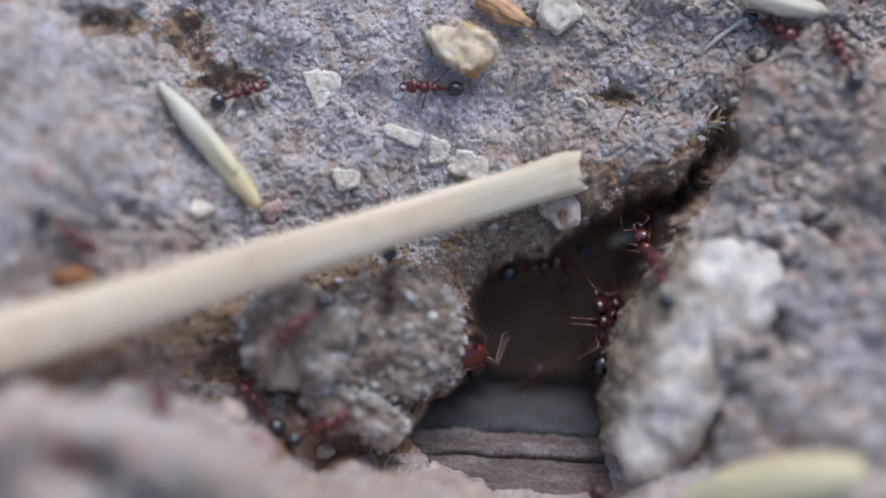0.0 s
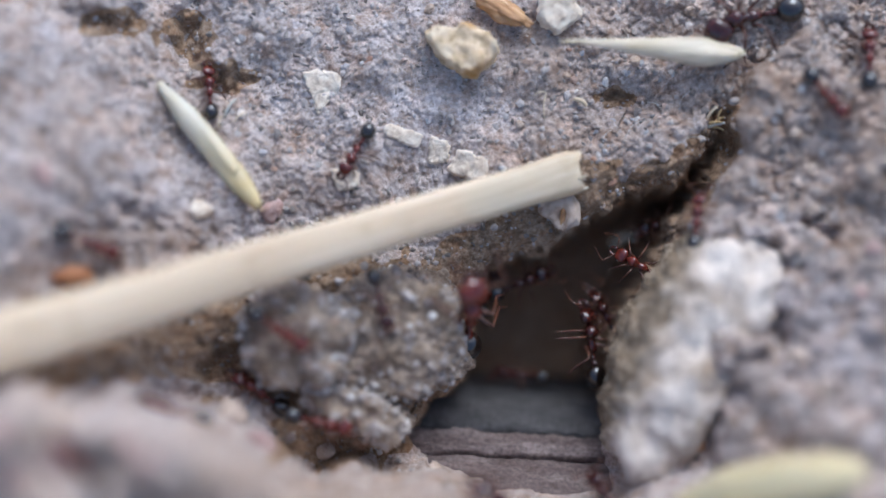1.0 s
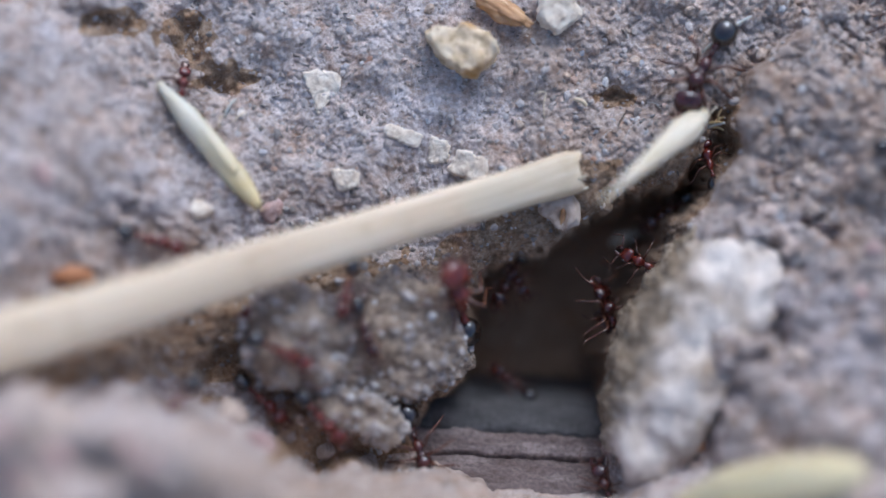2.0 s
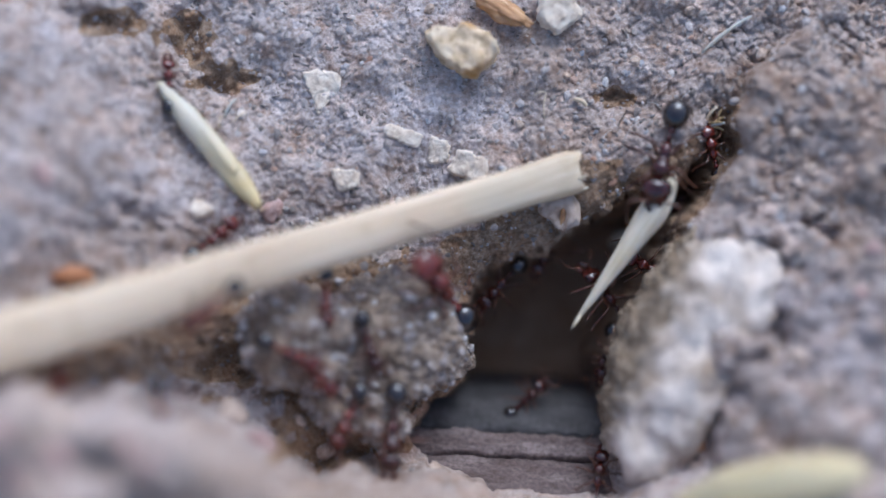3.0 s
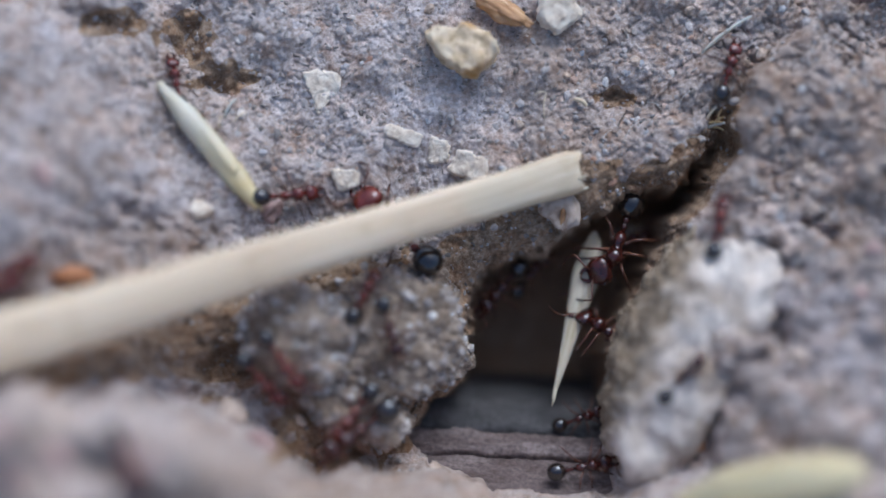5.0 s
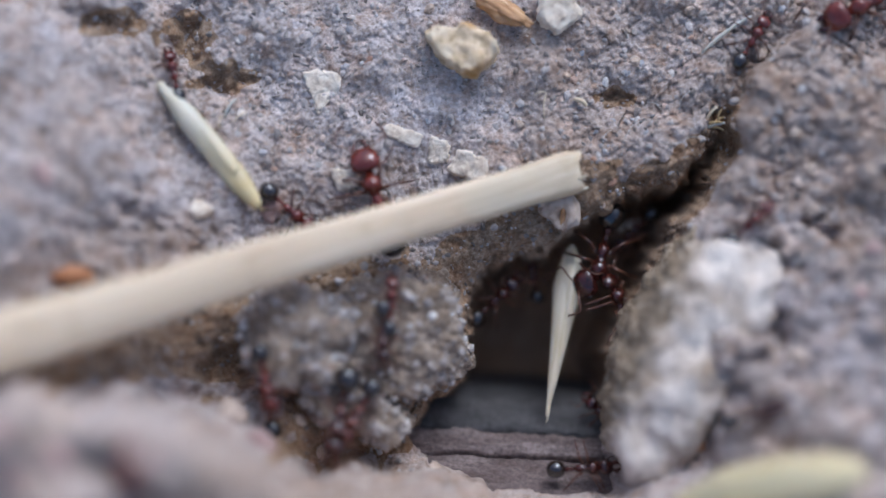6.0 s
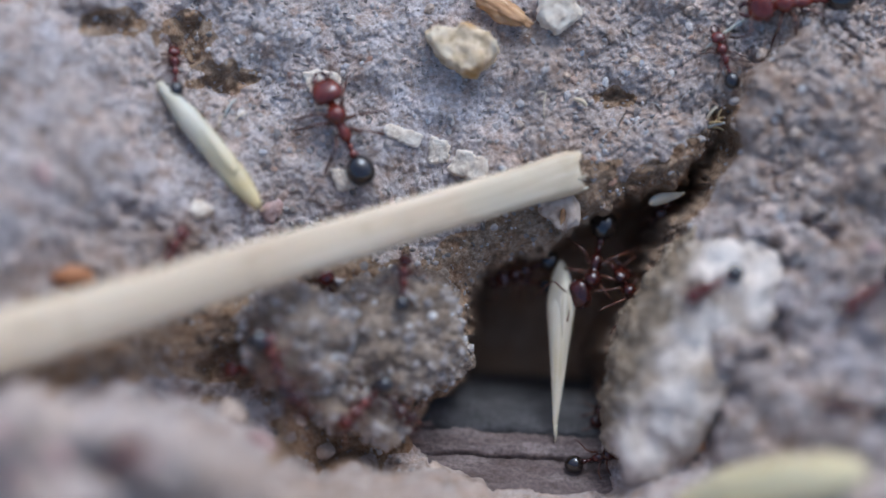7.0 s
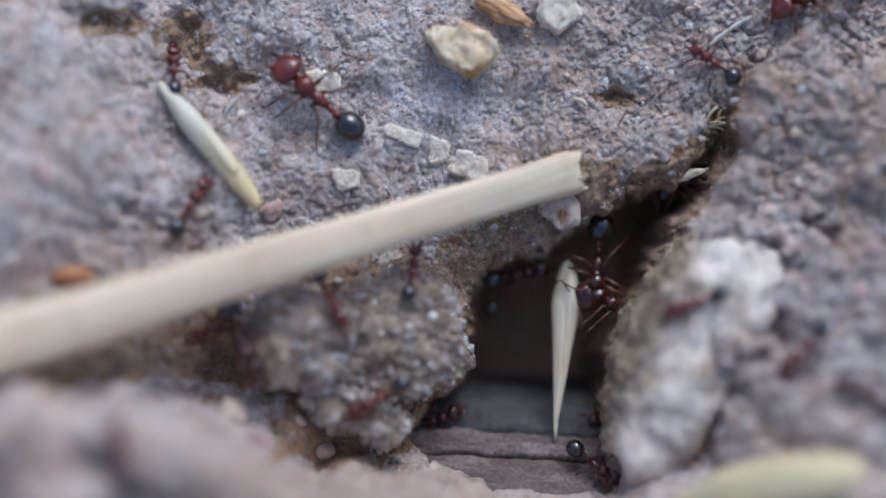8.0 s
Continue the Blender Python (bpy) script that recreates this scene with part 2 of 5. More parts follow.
def pale_rock_material():
    """Chalky white on top, brown and crystalline along the edge that drops into the hole."""
    m, n, l, b = material("pale_rock", 0.75, 0.4)
    chalk = colours(n, l, noise_of(n, l, 300, 6, 0.62), (0.34, (0.4, 0.295, 0.205)), (0.43, (0.57, 0.455, 0.35)), (0.51, (0.71, 0.595, 0.485)), (0.7, (0.75, 0.645, 0.54)))
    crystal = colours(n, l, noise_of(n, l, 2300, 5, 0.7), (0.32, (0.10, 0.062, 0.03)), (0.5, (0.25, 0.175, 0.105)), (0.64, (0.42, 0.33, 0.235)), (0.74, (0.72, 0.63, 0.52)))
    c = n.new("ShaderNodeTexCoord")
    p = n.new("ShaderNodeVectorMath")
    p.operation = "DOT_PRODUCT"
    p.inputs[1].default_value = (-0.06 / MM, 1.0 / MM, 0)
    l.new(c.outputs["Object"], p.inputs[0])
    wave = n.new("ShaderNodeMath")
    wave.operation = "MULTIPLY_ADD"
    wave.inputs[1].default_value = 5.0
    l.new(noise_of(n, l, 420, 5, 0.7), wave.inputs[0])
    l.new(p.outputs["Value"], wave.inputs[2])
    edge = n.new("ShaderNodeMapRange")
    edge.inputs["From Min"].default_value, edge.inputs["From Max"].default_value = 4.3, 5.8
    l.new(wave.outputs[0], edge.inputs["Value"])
    back = n.new("ShaderNodeVectorMath")
    back.operation = "DOT_PRODUCT"
    back.inputs[1].default_value = (-0.1 / MM, -1.0 / MM, 0)
    l.new(c.outputs["Object"], back.inputs[0])
    drift = n.new("ShaderNodeMath")
    drift.operation = "MULTIPLY_ADD"
    drift.inputs[1].default_value = 9.0
    l.new(noise_of(n, l, 260, 5, 0.65), drift.inputs[0])
    l.new(back.outputs["Value"], drift.inputs[2])
    crust = n.new("ShaderNodeMapRange")
    crust.inputs["From Min"].default_value, crust.inputs["From Max"].default_value = 6.0, 8.2
    l.new(drift.outputs[0], crust.inputs["Value"])
    dust = colours(n, l, noise_of(n, l, 900, 5, 0.65), (0.34, (0.2, 0.14, 0.09)), (0.5, (0.36, 0.29, 0.235)), (0.68, (0.52, 0.45, 0.39)))
    chalk = mixed(n, l, crust.outputs[0], chalk, dust)
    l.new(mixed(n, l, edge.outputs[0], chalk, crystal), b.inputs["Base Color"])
    relief(n, l, b, noise_of(n, l, 2600, 6, 0.75), 0.0002)
    return m


def slab_material(name, dark, mid, light, along=0.22):
    """Layered rock: streaks along the bedding, fine grain over them."""
    m, n, l, b = material(name, 0.62, 0.4)
    c = colours(n, l, noise_of(n, l, 700, 6, 0.68, (along, 1, 1)), (0.3, dark), (0.5, mid), (0.7, light))
    g = colours(n, l, noise_of(n, l, 3000, 4, 0.7), (0.34, (0.55, 0.52, 0.5)), (0.55, (1, 1, 1)), (0.75, (1.35, 1.3, 1.3)))
    l.new(mixed(n, l, 1.0, c, g, "MULTIPLY"), b.inputs["Base Color"])
    relief(n, l, b, noise_of(n, l, 1900, 6, 0.75, (0.4, 1, 1)), 0.00022)
    return m


def fibre_material(name, dark, mid, light, across=2600, rough=0.6, stains=(0.3, 0.2, 0.1), deep=0.25, reach=0.0008, tip=None):
    m, n, l, b = material(name, rough, 0.4)
    f = noise_of(n, l, across, 5, 0.6, (0.035, 1, 1))
    c = colours(n, l, f, (0.25, dark), (0.5, mid), (0.75, light))
    k = colours(n, l, noise_of(n, l, 420, 5, 0.7), (0.55, (0, 0, 0)), (0.8, (0.55, 0.55, 0.55)))
    c = mixed(n, l, k, c, stains)
    if tip:
        at = n.new("ShaderNodeTexCoord")
        xyz = n.new("ShaderNodeSeparateXYZ")
        span = n.new("ShaderNodeMapRange")
        span.inputs["From Min"].default_value, span.inputs["From Max"].default_value = -0.002, 0.005
        l.new(at.outputs["Object"], xyz.inputs[0])
        l.new(xyz.outputs[0], span.inputs["Value"])
        c = mixed(n, l, span.outputs[0], c, mixed(n, l, 1.0, c, tip, "MULTIPLY"))
    l.new(c, b.inputs["Base Color"])
    b.inputs["Subsurface Weight"].default_value = deep
    b.inputs["Subsurface Radius"].default_value = (reach, reach * 0.75, reach * 0.5)
    b.inputs["Subsurface Scale"].default_value = 1.0
    relief(n, l, b, f, 0.00009)
    return m


def chitin_material(name, base, tip, rough=0.16, spec=0.36, coat=0.45):
    m, n, l, b = material(name, rough, spec)
    c = colours(n, l, noise_of(n, l, 700, 3), (0.35, base), (0.7, tip))
    l.new(c, b.inputs["Base Color"])
    b.inputs["Coat Weight"].default_value, b.inputs["Coat Roughness"].default_value = coat, 0.06
    relief(n, l, b, noise_of(n, l, 9000, 3), 0.000006)
    return m


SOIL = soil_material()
# brown subsoil of the hole; also stands in for shade under the straw
SUBSOIL_AND_SHADE = soil_material("subsoil_with_shade", ((0.3, (0.22, 0.145, 0.082)), (0.5, (0.36, 0.262, 0.172)), (0.72, (0.52, 0.425, 0.33))))
GRIT = grit_material()
SPARKLE = grit_material("glinting_grains", 0.22, 0.45)
CHALK = stone_material("chalky_stone", (0.36, 0.24, 0.165), (0.56, 0.425, 0.32), (0.7, 0.57, 0.46))
PALE_ROCK = pale_rock_material()
TAN_STONE = stone_material("tan_stone", (0.4, 0.265, 0.135), (0.7, 0.53, 0.335), (0.85, 0.72, 0.53), 800, (0.52, 0.27, 0.075), 0.52)
WHITE_STONE = stone_material("white_stone", (0.62, 0.46, 0.32), (0.85, 0.7, 0.535), (0.91, 0.79, 0.645), 1300)
PINK_STONE = stone_material("pink_stone", (0.36, 0.22, 0.18), (0.5, 0.33, 0.28), (0.62, 0.47, 0.42))
DULL_STONE = stone_material("dull_stone", (0.14, 0.11, 0.095), (0.22, 0.185, 0.17), (0.34, 0.3, 0.28))
RUST_STONE = stone_material("rust_stone", (0.3, 0.11, 0.04), (0.45, 0.19, 0.08), (0.6, 0.33, 0.18))
SLATE = slab_material("grey_slab_rock", (0.04, 0.036, 0.033), (0.072, 0.065, 0.062), (0.115, 0.106, 0.102), 0.5)
SLATE_LOW = slab_material("layered_slab_rock", (0.075, 0.046, 0.036), (0.155, 0.112, 0.098), (0.29, 0.228, 0.205))
STRAW = fibre_material("dry_straw", (0.41, 0.29, 0.18), (0.59, 0.456, 0.305), (0.67, 0.55, 0.4), 1900, deep=0.35, reach=0.001)
STRAW_SCRAP = fibre_material("ochre_scrap", (0.22, 0.13, 0.05), (0.4, 0.27, 0.12), (0.52, 0.4, 0.23), 2600)
STRAW_PITH = fibre_material("straw_pith", (0.4, 0.3, 0.2), (0.6, 0.5, 0.36), (0.75, 0.67, 0.52), 2600)
HUSK = fibre_material("seed_husk", (0.44, 0.35, 0.2), (0.58, 0.485, 0.345), (0.66, 0.585, 0.475), 2600, 0.45, (0.5, 0.4, 0.2))
YELLOW_HUSK = fibre_material("yellow_husk", (0.44, 0.33, 0.15), (0.58, 0.47, 0.26), (0.65, 0.56, 0.38), 2600, 0.45, (0.56, 0.44, 0.2))
RIPE_HUSK = fibre_material("ripening_husk", (0.44, 0.36, 0.22), (0.57, 0.5, 0.37), (0.64, 0.59, 0.49), 2600, 0.45, (0.5, 0.4, 0.2), tip=(1.05, 0.93, 0.62))
GREY_HUSK = fibre_material("weathered_husk", (0.3, 0.27, 0.2), (0.45, 0.42, 0.35), (0.58, 0.55, 0.5), 3000, 0.5)
BARK = fibre_material("orange_bark", (0.17, 0.075, 0.03), (0.4, 0.21, 0.085), (0.6, 0.4, 0.23), 1300, 0.5)
RED = chitin_material("red_chitin", (0.08, 0.012, 0.007), (0.19, 0.032, 0.016), 0.14, 0.34, 0.4)
CLOD = clod_material()
BRIGHT_RED = chitin_material("bright_red_chitin", (0.07, 0.01, 0.006), (0.17, 0.025, 0.013))
BLACK = chitin_material("black_chitin", (0.009, 0.006, 0.005), (0.028, 0.015, 0.010), 0.08, 0.42, 0.8)
# the jaws' own dark red; on whole ants it paints the hole's shade
JAW_AND_SHADE_RED = chitin_material("jaw_and_shade_chitin", (0.028, 0.006, 0.004), (0.08, 0.015, 0.009))
LEG = chitin_material("leg_chitin", (0.06, 0.02, 0.011), (0.15, 0.058, 0.03), 0.3)


# ---- mesh helpers ----
def part(name, bm, mat, parent=None, label="", smooth=True):
    me = bpy.data.meshes.new(name)
    for f in bm.faces:
        f.smooth = smooth
    bm.to_mesh(me)
    bm.free()
    me.materials.append(mat)
    ob = new(name, me)
    ob.parent = parent
    if label:
        ob["label"] = label
    return ob


def sheet_mesh(name, points, nu, nv, mat):
    me = bpy.data.meshes.new(name)
    idx = np.arange(nu * nv).reshape(nv, nu)
    quads = np.stack([idx[:-1, :-1], idx[:-1, 1:], idx[1:, 1:], idx[1:, :-1]], -1).reshape(-1, 4)
    me.vertices.add(len(points))
    me.vertices.foreach_set("co", points.astype(np.float32).ravel())
    me.loops.add(quads.size)
    me.loops.foreach_set("vertex_index", quads.astype(np.int32).ravel())
    me.polygons.add(len(quads))
    me.polygons.foreach_set("loop_start", np.arange(0, quads.size, 4, dtype=np.int32))
    me.polygons.foreach_set("use_smooth", np.ones(len(quads), bool))
    me.update(calc_edges=True)
    me.materials.append(mat)
    return new(name, me)


# ---- the ground: one sheet from the nest to the horizon ----
def axis(lo, hi, step):
    inner = np.arange(lo, hi + step / 2, step)
    out = 1.35 ** np.arange(1, 48) * step * 2
    out = np.cumsum(out)
    out = out[out < 3e5]
    return np.concatenate([lo - out[::-1], inner, hi + out])


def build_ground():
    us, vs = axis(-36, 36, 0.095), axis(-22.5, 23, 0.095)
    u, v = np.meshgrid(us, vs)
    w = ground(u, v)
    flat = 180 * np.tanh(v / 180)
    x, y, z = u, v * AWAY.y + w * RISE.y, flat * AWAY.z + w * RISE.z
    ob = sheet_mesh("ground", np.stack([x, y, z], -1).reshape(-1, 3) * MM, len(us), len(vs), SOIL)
    ob.data.materials.append(SUBSOIL_AND_SHADE)
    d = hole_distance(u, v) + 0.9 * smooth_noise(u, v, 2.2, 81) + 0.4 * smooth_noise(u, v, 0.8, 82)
    # brown hollows, plus the straw's shadow and trough shade put into the colour
    dug_and_shaded = (bump(u, v, -24, 16.2, 2.6, 1.3) + bump(u, v, -18.5, 15.4, 1.7, 2.0) + bump(u, v, -15.6, 12.3, 2.6, 1.2) + bump(u, v, 12.4, 11, 1.5, 1) + 0.9 * bump(u, v, -7, -6.5, 8.5, 5) + 0.95 * bump(u, v, -15.5, -6.6, 7.5, 3.0) + 0.9 * bump(u, v, -7, -13.2, 4.5, 2.6) + 0.9 * np.exp(-((v + 3.9 - 0.27 * (u + 10)) / 1.7) ** 2) * ramp(-33, -26, u) * ramp(0, -6, u) * (1 - mound(u, v)) + 0.3 * smooth_noise(u, v, 0.9, 84))[:-1, :-1] > 0.45
    fresh_and_shaded = dug_and_shaded | ((d + 2.6 * ramp(-8, -3, v) * ramp(14, 9, u))[:-1, :-1] > -1.4) & (w[:-1, :-1] < 2.2) & (v[:-1, :-1] > -14.2)
    ob.data.polygons.foreach_set("material_index", fresh_and_shaded.ravel().astype(np.int32))
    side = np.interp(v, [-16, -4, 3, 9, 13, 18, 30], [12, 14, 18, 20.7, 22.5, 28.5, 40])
    # damp brown soil at the right; the mound terms paint in its shade
    damp_and_shade = 0.35 - 0.35 * bump(u, v, -9, 13, 11, 9) + 0.5 * ramp(-1.0, 1.2, u - side) * ramp(34, 24, u + 0.4 * v) * ramp(0, 5, v) + 0.4 * ramp(-2, 12, u) * ramp(1, 5, v) + 0.25 * mound(u, v) + 0.7 * bump(u, v, -6, -17, 9, 5) + 0.35 * smooth_noise(u, v, 3.7, 91) + 0.2 * smooth_noise(u, v, 1.2, 92)
    ob.data.attributes.new("damp_and_shade", "FLOAT", "POINT").data.foreach_set("value", np.clip(damp_and_shade, 0, 1).astype(np.float32).ravel())
    return tagged(ob, "grey-brown crumbly dry soil with an open nest hole", "soil", kind="structure")


def build_grit():
    """Loose mineral grains on the soil."""
    rng = np.random.default_rng(5)
    base = bmesh.new()
    bmesh.ops.create_icosphere(base, subdivisions=1, radius=1)
    ball = np.array([p.co[:] for p in base.verts])
    tris = np.array([[p.index for p in f.verts] for f in base.faces])
    base.free()
    n = 8000
    u, v = rng.uniform(-33, 33, n), rng.uniform(-20, 20, n)
    w = ground(u, v)
    keep = (hole_distance(u, v) < -0.1)
    u, v, w = u[keep], v[keep], w[keep]
    size = 0.08 + 0.2 * rng.random(len(u)) ** 2.6
    points, faces = [], []
    for i in range(len(u)):
        q = ball * rng.uniform(0.45, 1.3, (len(ball), 1)) * (size[i] * rng.uniform(0.4, 1.5, 3))
        c, s = math.cos(i), math.sin(i)
        q = np.stack([q[:, 0] * c - q[:, 1] * s + u[i], q[:, 0] * s + q[:, 1] * c + v[i], q[:, 2] * 0.8 + w[i] + size[i] * 0.02], -1)
        points.append(np.stack([q[:, 0], q[:, 1] * AWAY.y + q[:, 2] * RISE.y, q[:, 1] * AWAY.z + q[:, 2] * RISE.z], -1) * MM)
        faces.append(tris + i * len(ball))
    me = bpy.data.meshes.new("soil_grit")
    me.from_pydata(np.concatenate(points).tolist(), [], np.concatenate(faces).tolist())
    me.materials.append(GRIT)
    return tagged(new("soil_grit", me), "loose pale and dark mineral grains on soil", "grit", kind="stuff")


soil = build_ground()
build_grit()


# ---- stones ----
def stone_mesh(size, seed, rough=0.16, cuts=7, fine=4, pits=0.0):
    """A broken, weathered stone: a ball cut by planes and roughened. size in mm, three half axes."""
    rng = random.Random(seed)
    bm = bmesh.new()
    bmesh.ops.create_icosphere(bm, subdivisions=fine, radius=1)
    planes = [(Vector((rng.uniform(-1, 1), rng.uniform(-1, 1), rng.uniform(-1, 1))).normalized(), rng.uniform(0.58, 0.84)) for _ in range(cuts)]
    shift = Vector((seed * 3.1, seed * 1.7, seed * 0.9))
    for p in bm.verts:
        q = p.co.copy()
        for d, at in planes:
            over = q.dot(d) - at
            if over > 0:
                q -= d * over * 0.85
        q *= 1 + rough * noise.noise(q * 1.6 + shift) + rough * 0.6 * noise.noise(q * 4 + shift) + rough * 0.35 * noise.noise(q * 9 + shift)
        if pits:
            q *= 1 - pits * (max(0.0, 0.5 - noise.voronoi(q * 3.3 + shift)[0][0]) + 0.6 * max(0.0, 0.45 - noise.voronoi(q * 7 + shift)[0][0]))
        p.co = Vector((q.x * size[0], q.y * size[1], q.z * size[2])) * MM
    return bm


def flake_mesh(edges, thick, seed, rough=0.1, fine=5):
    """A broken chip with straight sides: edges are the direction, in degrees, and the distance of each side, in mm."""
    shift = Vector((seed * 2.3, seed * 1.1, seed * 0.7))
    rng = random.Random(seed)
    tilt = (rng.uniform(-0.18, 0.18), rng.uniform(-0.18, 0.18))
    bm = bmesh.new()
    bmesh.ops.create_icosphere(bm, subdivisions=fine, radius=1)
    for p in bm.verts:
        a = math.atan2(p.co.y, p.co.x)
        reach = sum((d / max(0.12, math.cos(a - radians(e)))) ** -6 for e, d in edges) ** (-1 / 6)
        reach *= 1 + 0.13 * noise.noise(Vector((math.cos(a) * 1.3, math.sin(a) * 1.3, seed))) + 0.09 * noise.noise(Vector((math.cos(a) * 4, math.sin(a) * 4, seed)))
        flat = min(1.0, 1.12 * math.hypot(p.co.x, p.co.y))
        q = Vector((math.cos(a) * reach * flat, math.sin(a) * reach * flat, math.copysign(min(1.0, abs(p.co.z) * 1.5), p.co.z) * thick))
        q.z += q.x * tilt[0] + q.y * tilt[1]
        size = min(d for e, d in edges)
        q += p.co * size * (rough * 2 * noise.noise(q * (1.1 / size) + shift) + rough * noise.noise(q * (3 / size) + shift) - rough * 1.6 * max(0.0, 0.45 - noise.voronoi(q * (4 / size) + shift)[0][0]))
        p.co = q * MM
    return bm


def chip(name, u, v, edges, thick, mat, label, category, seed, lift=0.06, rough=0.11):
    ob = part(name, flake_mesh(edges, thick, seed, rough), mat)
    ob.matrix_world = lying(u, v, 0, lift)
    return tagged(ob, label, category)


def stone(name, u, v, size, turn, mat, label, category, seed, lift=None, rough=0.16, cuts=7, group="", fine=4, pits=0.12):
    ob = part(name, stone_mesh(size, seed, rough, cuts, fine, pits), mat)
    ob.matrix_world = lying(u, v, turn, size[2] * 0.12 if lift is None else lift)
    return tagged(ob, label, category, group)


def pale_block():
    """The rock that walls the hole on one side: a brown crystalline face that turns over into a pale, chalky top."""
    bm = bmesh.new()
    bmesh.ops.create_icosphere(bm, subdivisions=7, radius=1)
    for p in bm.verts:
        q = Vector([math.copysign(abs(a) ** 0.78, a) for a in p.co])
        q *= 1 + 0.10 * noise.noise(q * 1.7 + Vector((4, 1, 7))) + 0.06 * noise.noise(q * 4)
        q = Vector((q.x * 10.0, q.y * 5.2 * (1 + 0.12 * q.x), q.z * 4.2))
        q.y -= (0.02 if q.x < 0 else 0.010) * q.x * q.x - 0.5
        out = p.co.normalized()
        face = max(0.0, out.y)
        p.co = (q + out * (0.5 * noise.noise(q * 0.5) + 0.10 * noise.noise(q * 1.3) - (0.12 + 0.45 * face) * noise.voronoi(q * 0.9)[0][0] - (0.05 + 0.33 * face) * noise.voronoi(q * 2.2)[0][0] - (0.05 + 0.16 * face) * noise.voronoi(q * 4.4)[0][0])) * MM
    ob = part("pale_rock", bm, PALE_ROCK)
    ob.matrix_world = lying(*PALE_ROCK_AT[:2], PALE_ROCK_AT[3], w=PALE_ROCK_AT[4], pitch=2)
    return tagged(ob, "pale chalky rock with a brown crystalline edge at the nest hole", "rock")


def floor_slab():
    """Layered grey slab on the floor of the hole, split along a thin seam."""
    base = new("rock_slab")
    for k, (v0, v1, up) in enumerate(((-9.0, -1.15, -0.25), (-1.1, 1.0, 0.05), (1.03, 9, 0.0))):
        bm = bmesh.new()
        nx, ny = 110, 26
        grid = []
        for j in range(ny + 1):
            row = []
            for i in range(nx + 1):
                x, y = -10 + 20 * i / nx, v0 + (v1 - v0) * j / ny
                rim = min(j, ny - j) / ny * (v1 - v0)
                wav = 0.3 * noise.noise(Vector((x * 0.35, 3, k)))+ 0.16 * noise.noise(Vector((x * 1.7, 1, k))) + 0.1 * noise.noise(Vector((x * 4.1, 2, k)))
                z = up - 0.12 * max(0, y - 3) ** 2 - 0.35 * math.exp(-rim * 6) + 0.16 * noise.noise(Vector((x * .5, y * .8, k))) + (0.07 if k == 2 else 0.16) * noise.noise(Vector((x * 1.1, y * 3.5, k + 5))) + (0.05 if k == 2 else 0.1) * noise.noise(Vector((x * 3, y * 7, 2)))
                row.append(bm.verts.new(Vector((x, y + wav, z)) * MM))
            grid.append(row)
        low = [[bm.verts.new(Vector((p.co.x, p.co.y, -3 * MM))) for p in r] for r in (grid[0], grid[-1])]
        for j in range(ny):
            for i in range(nx):
                bm.faces.new((grid[j][i], grid[j][i + 1], grid[j + 1][i + 1], grid[j + 1][i]))
        for i in range(nx):
            bm.faces.new((low[0][i], low[0][i + 1], grid[0][i + 1], grid[0][i]))
            bm.faces.new((grid[-1][i], grid[-1][i + 1], low[1][i + 1], low[1][i]))
        part("layer", bm, SLATE if k == 2 else SLATE_LOW, base)
    base.matrix_world = lying(5.9, -14.2, -3, w=-1.3, pitch=0, roll=-44)
    return tagged(base, "grey layered rock slab with a thin seam inside the hole", "rock")


def tube(bm, points, radii, sides=10, cap=True):
    """A round tube along points, in mm."""
    rings = []
    for i, p in enumerate(points):
        d = (points[min(i + 1, len(points) - 1)] - points[max(i - 1, 0)]).normalized()
        a = d.orthogonal().normalized() if i == 0 else (a - d * a.dot(d)).normalized()
        b = d.cross(a)
        rings.append([bm.verts.new((p + (a * math.cos(2 * math.pi * k / sides) + b * math.sin(2 * math.pi * k / sides)) * radii[i]) * MM) for k in range(sides)])
    for r, s in zip(rings, rings[1:]):
        for k in range(sides):
            bm.faces.new((r[k], r[(k + 1) % sides], s[(k + 1) % sides], s[k]))
    if cap:
        bm.faces.new(rings[0][::-1])
        bm.faces.new(rings[-1])
    return rings


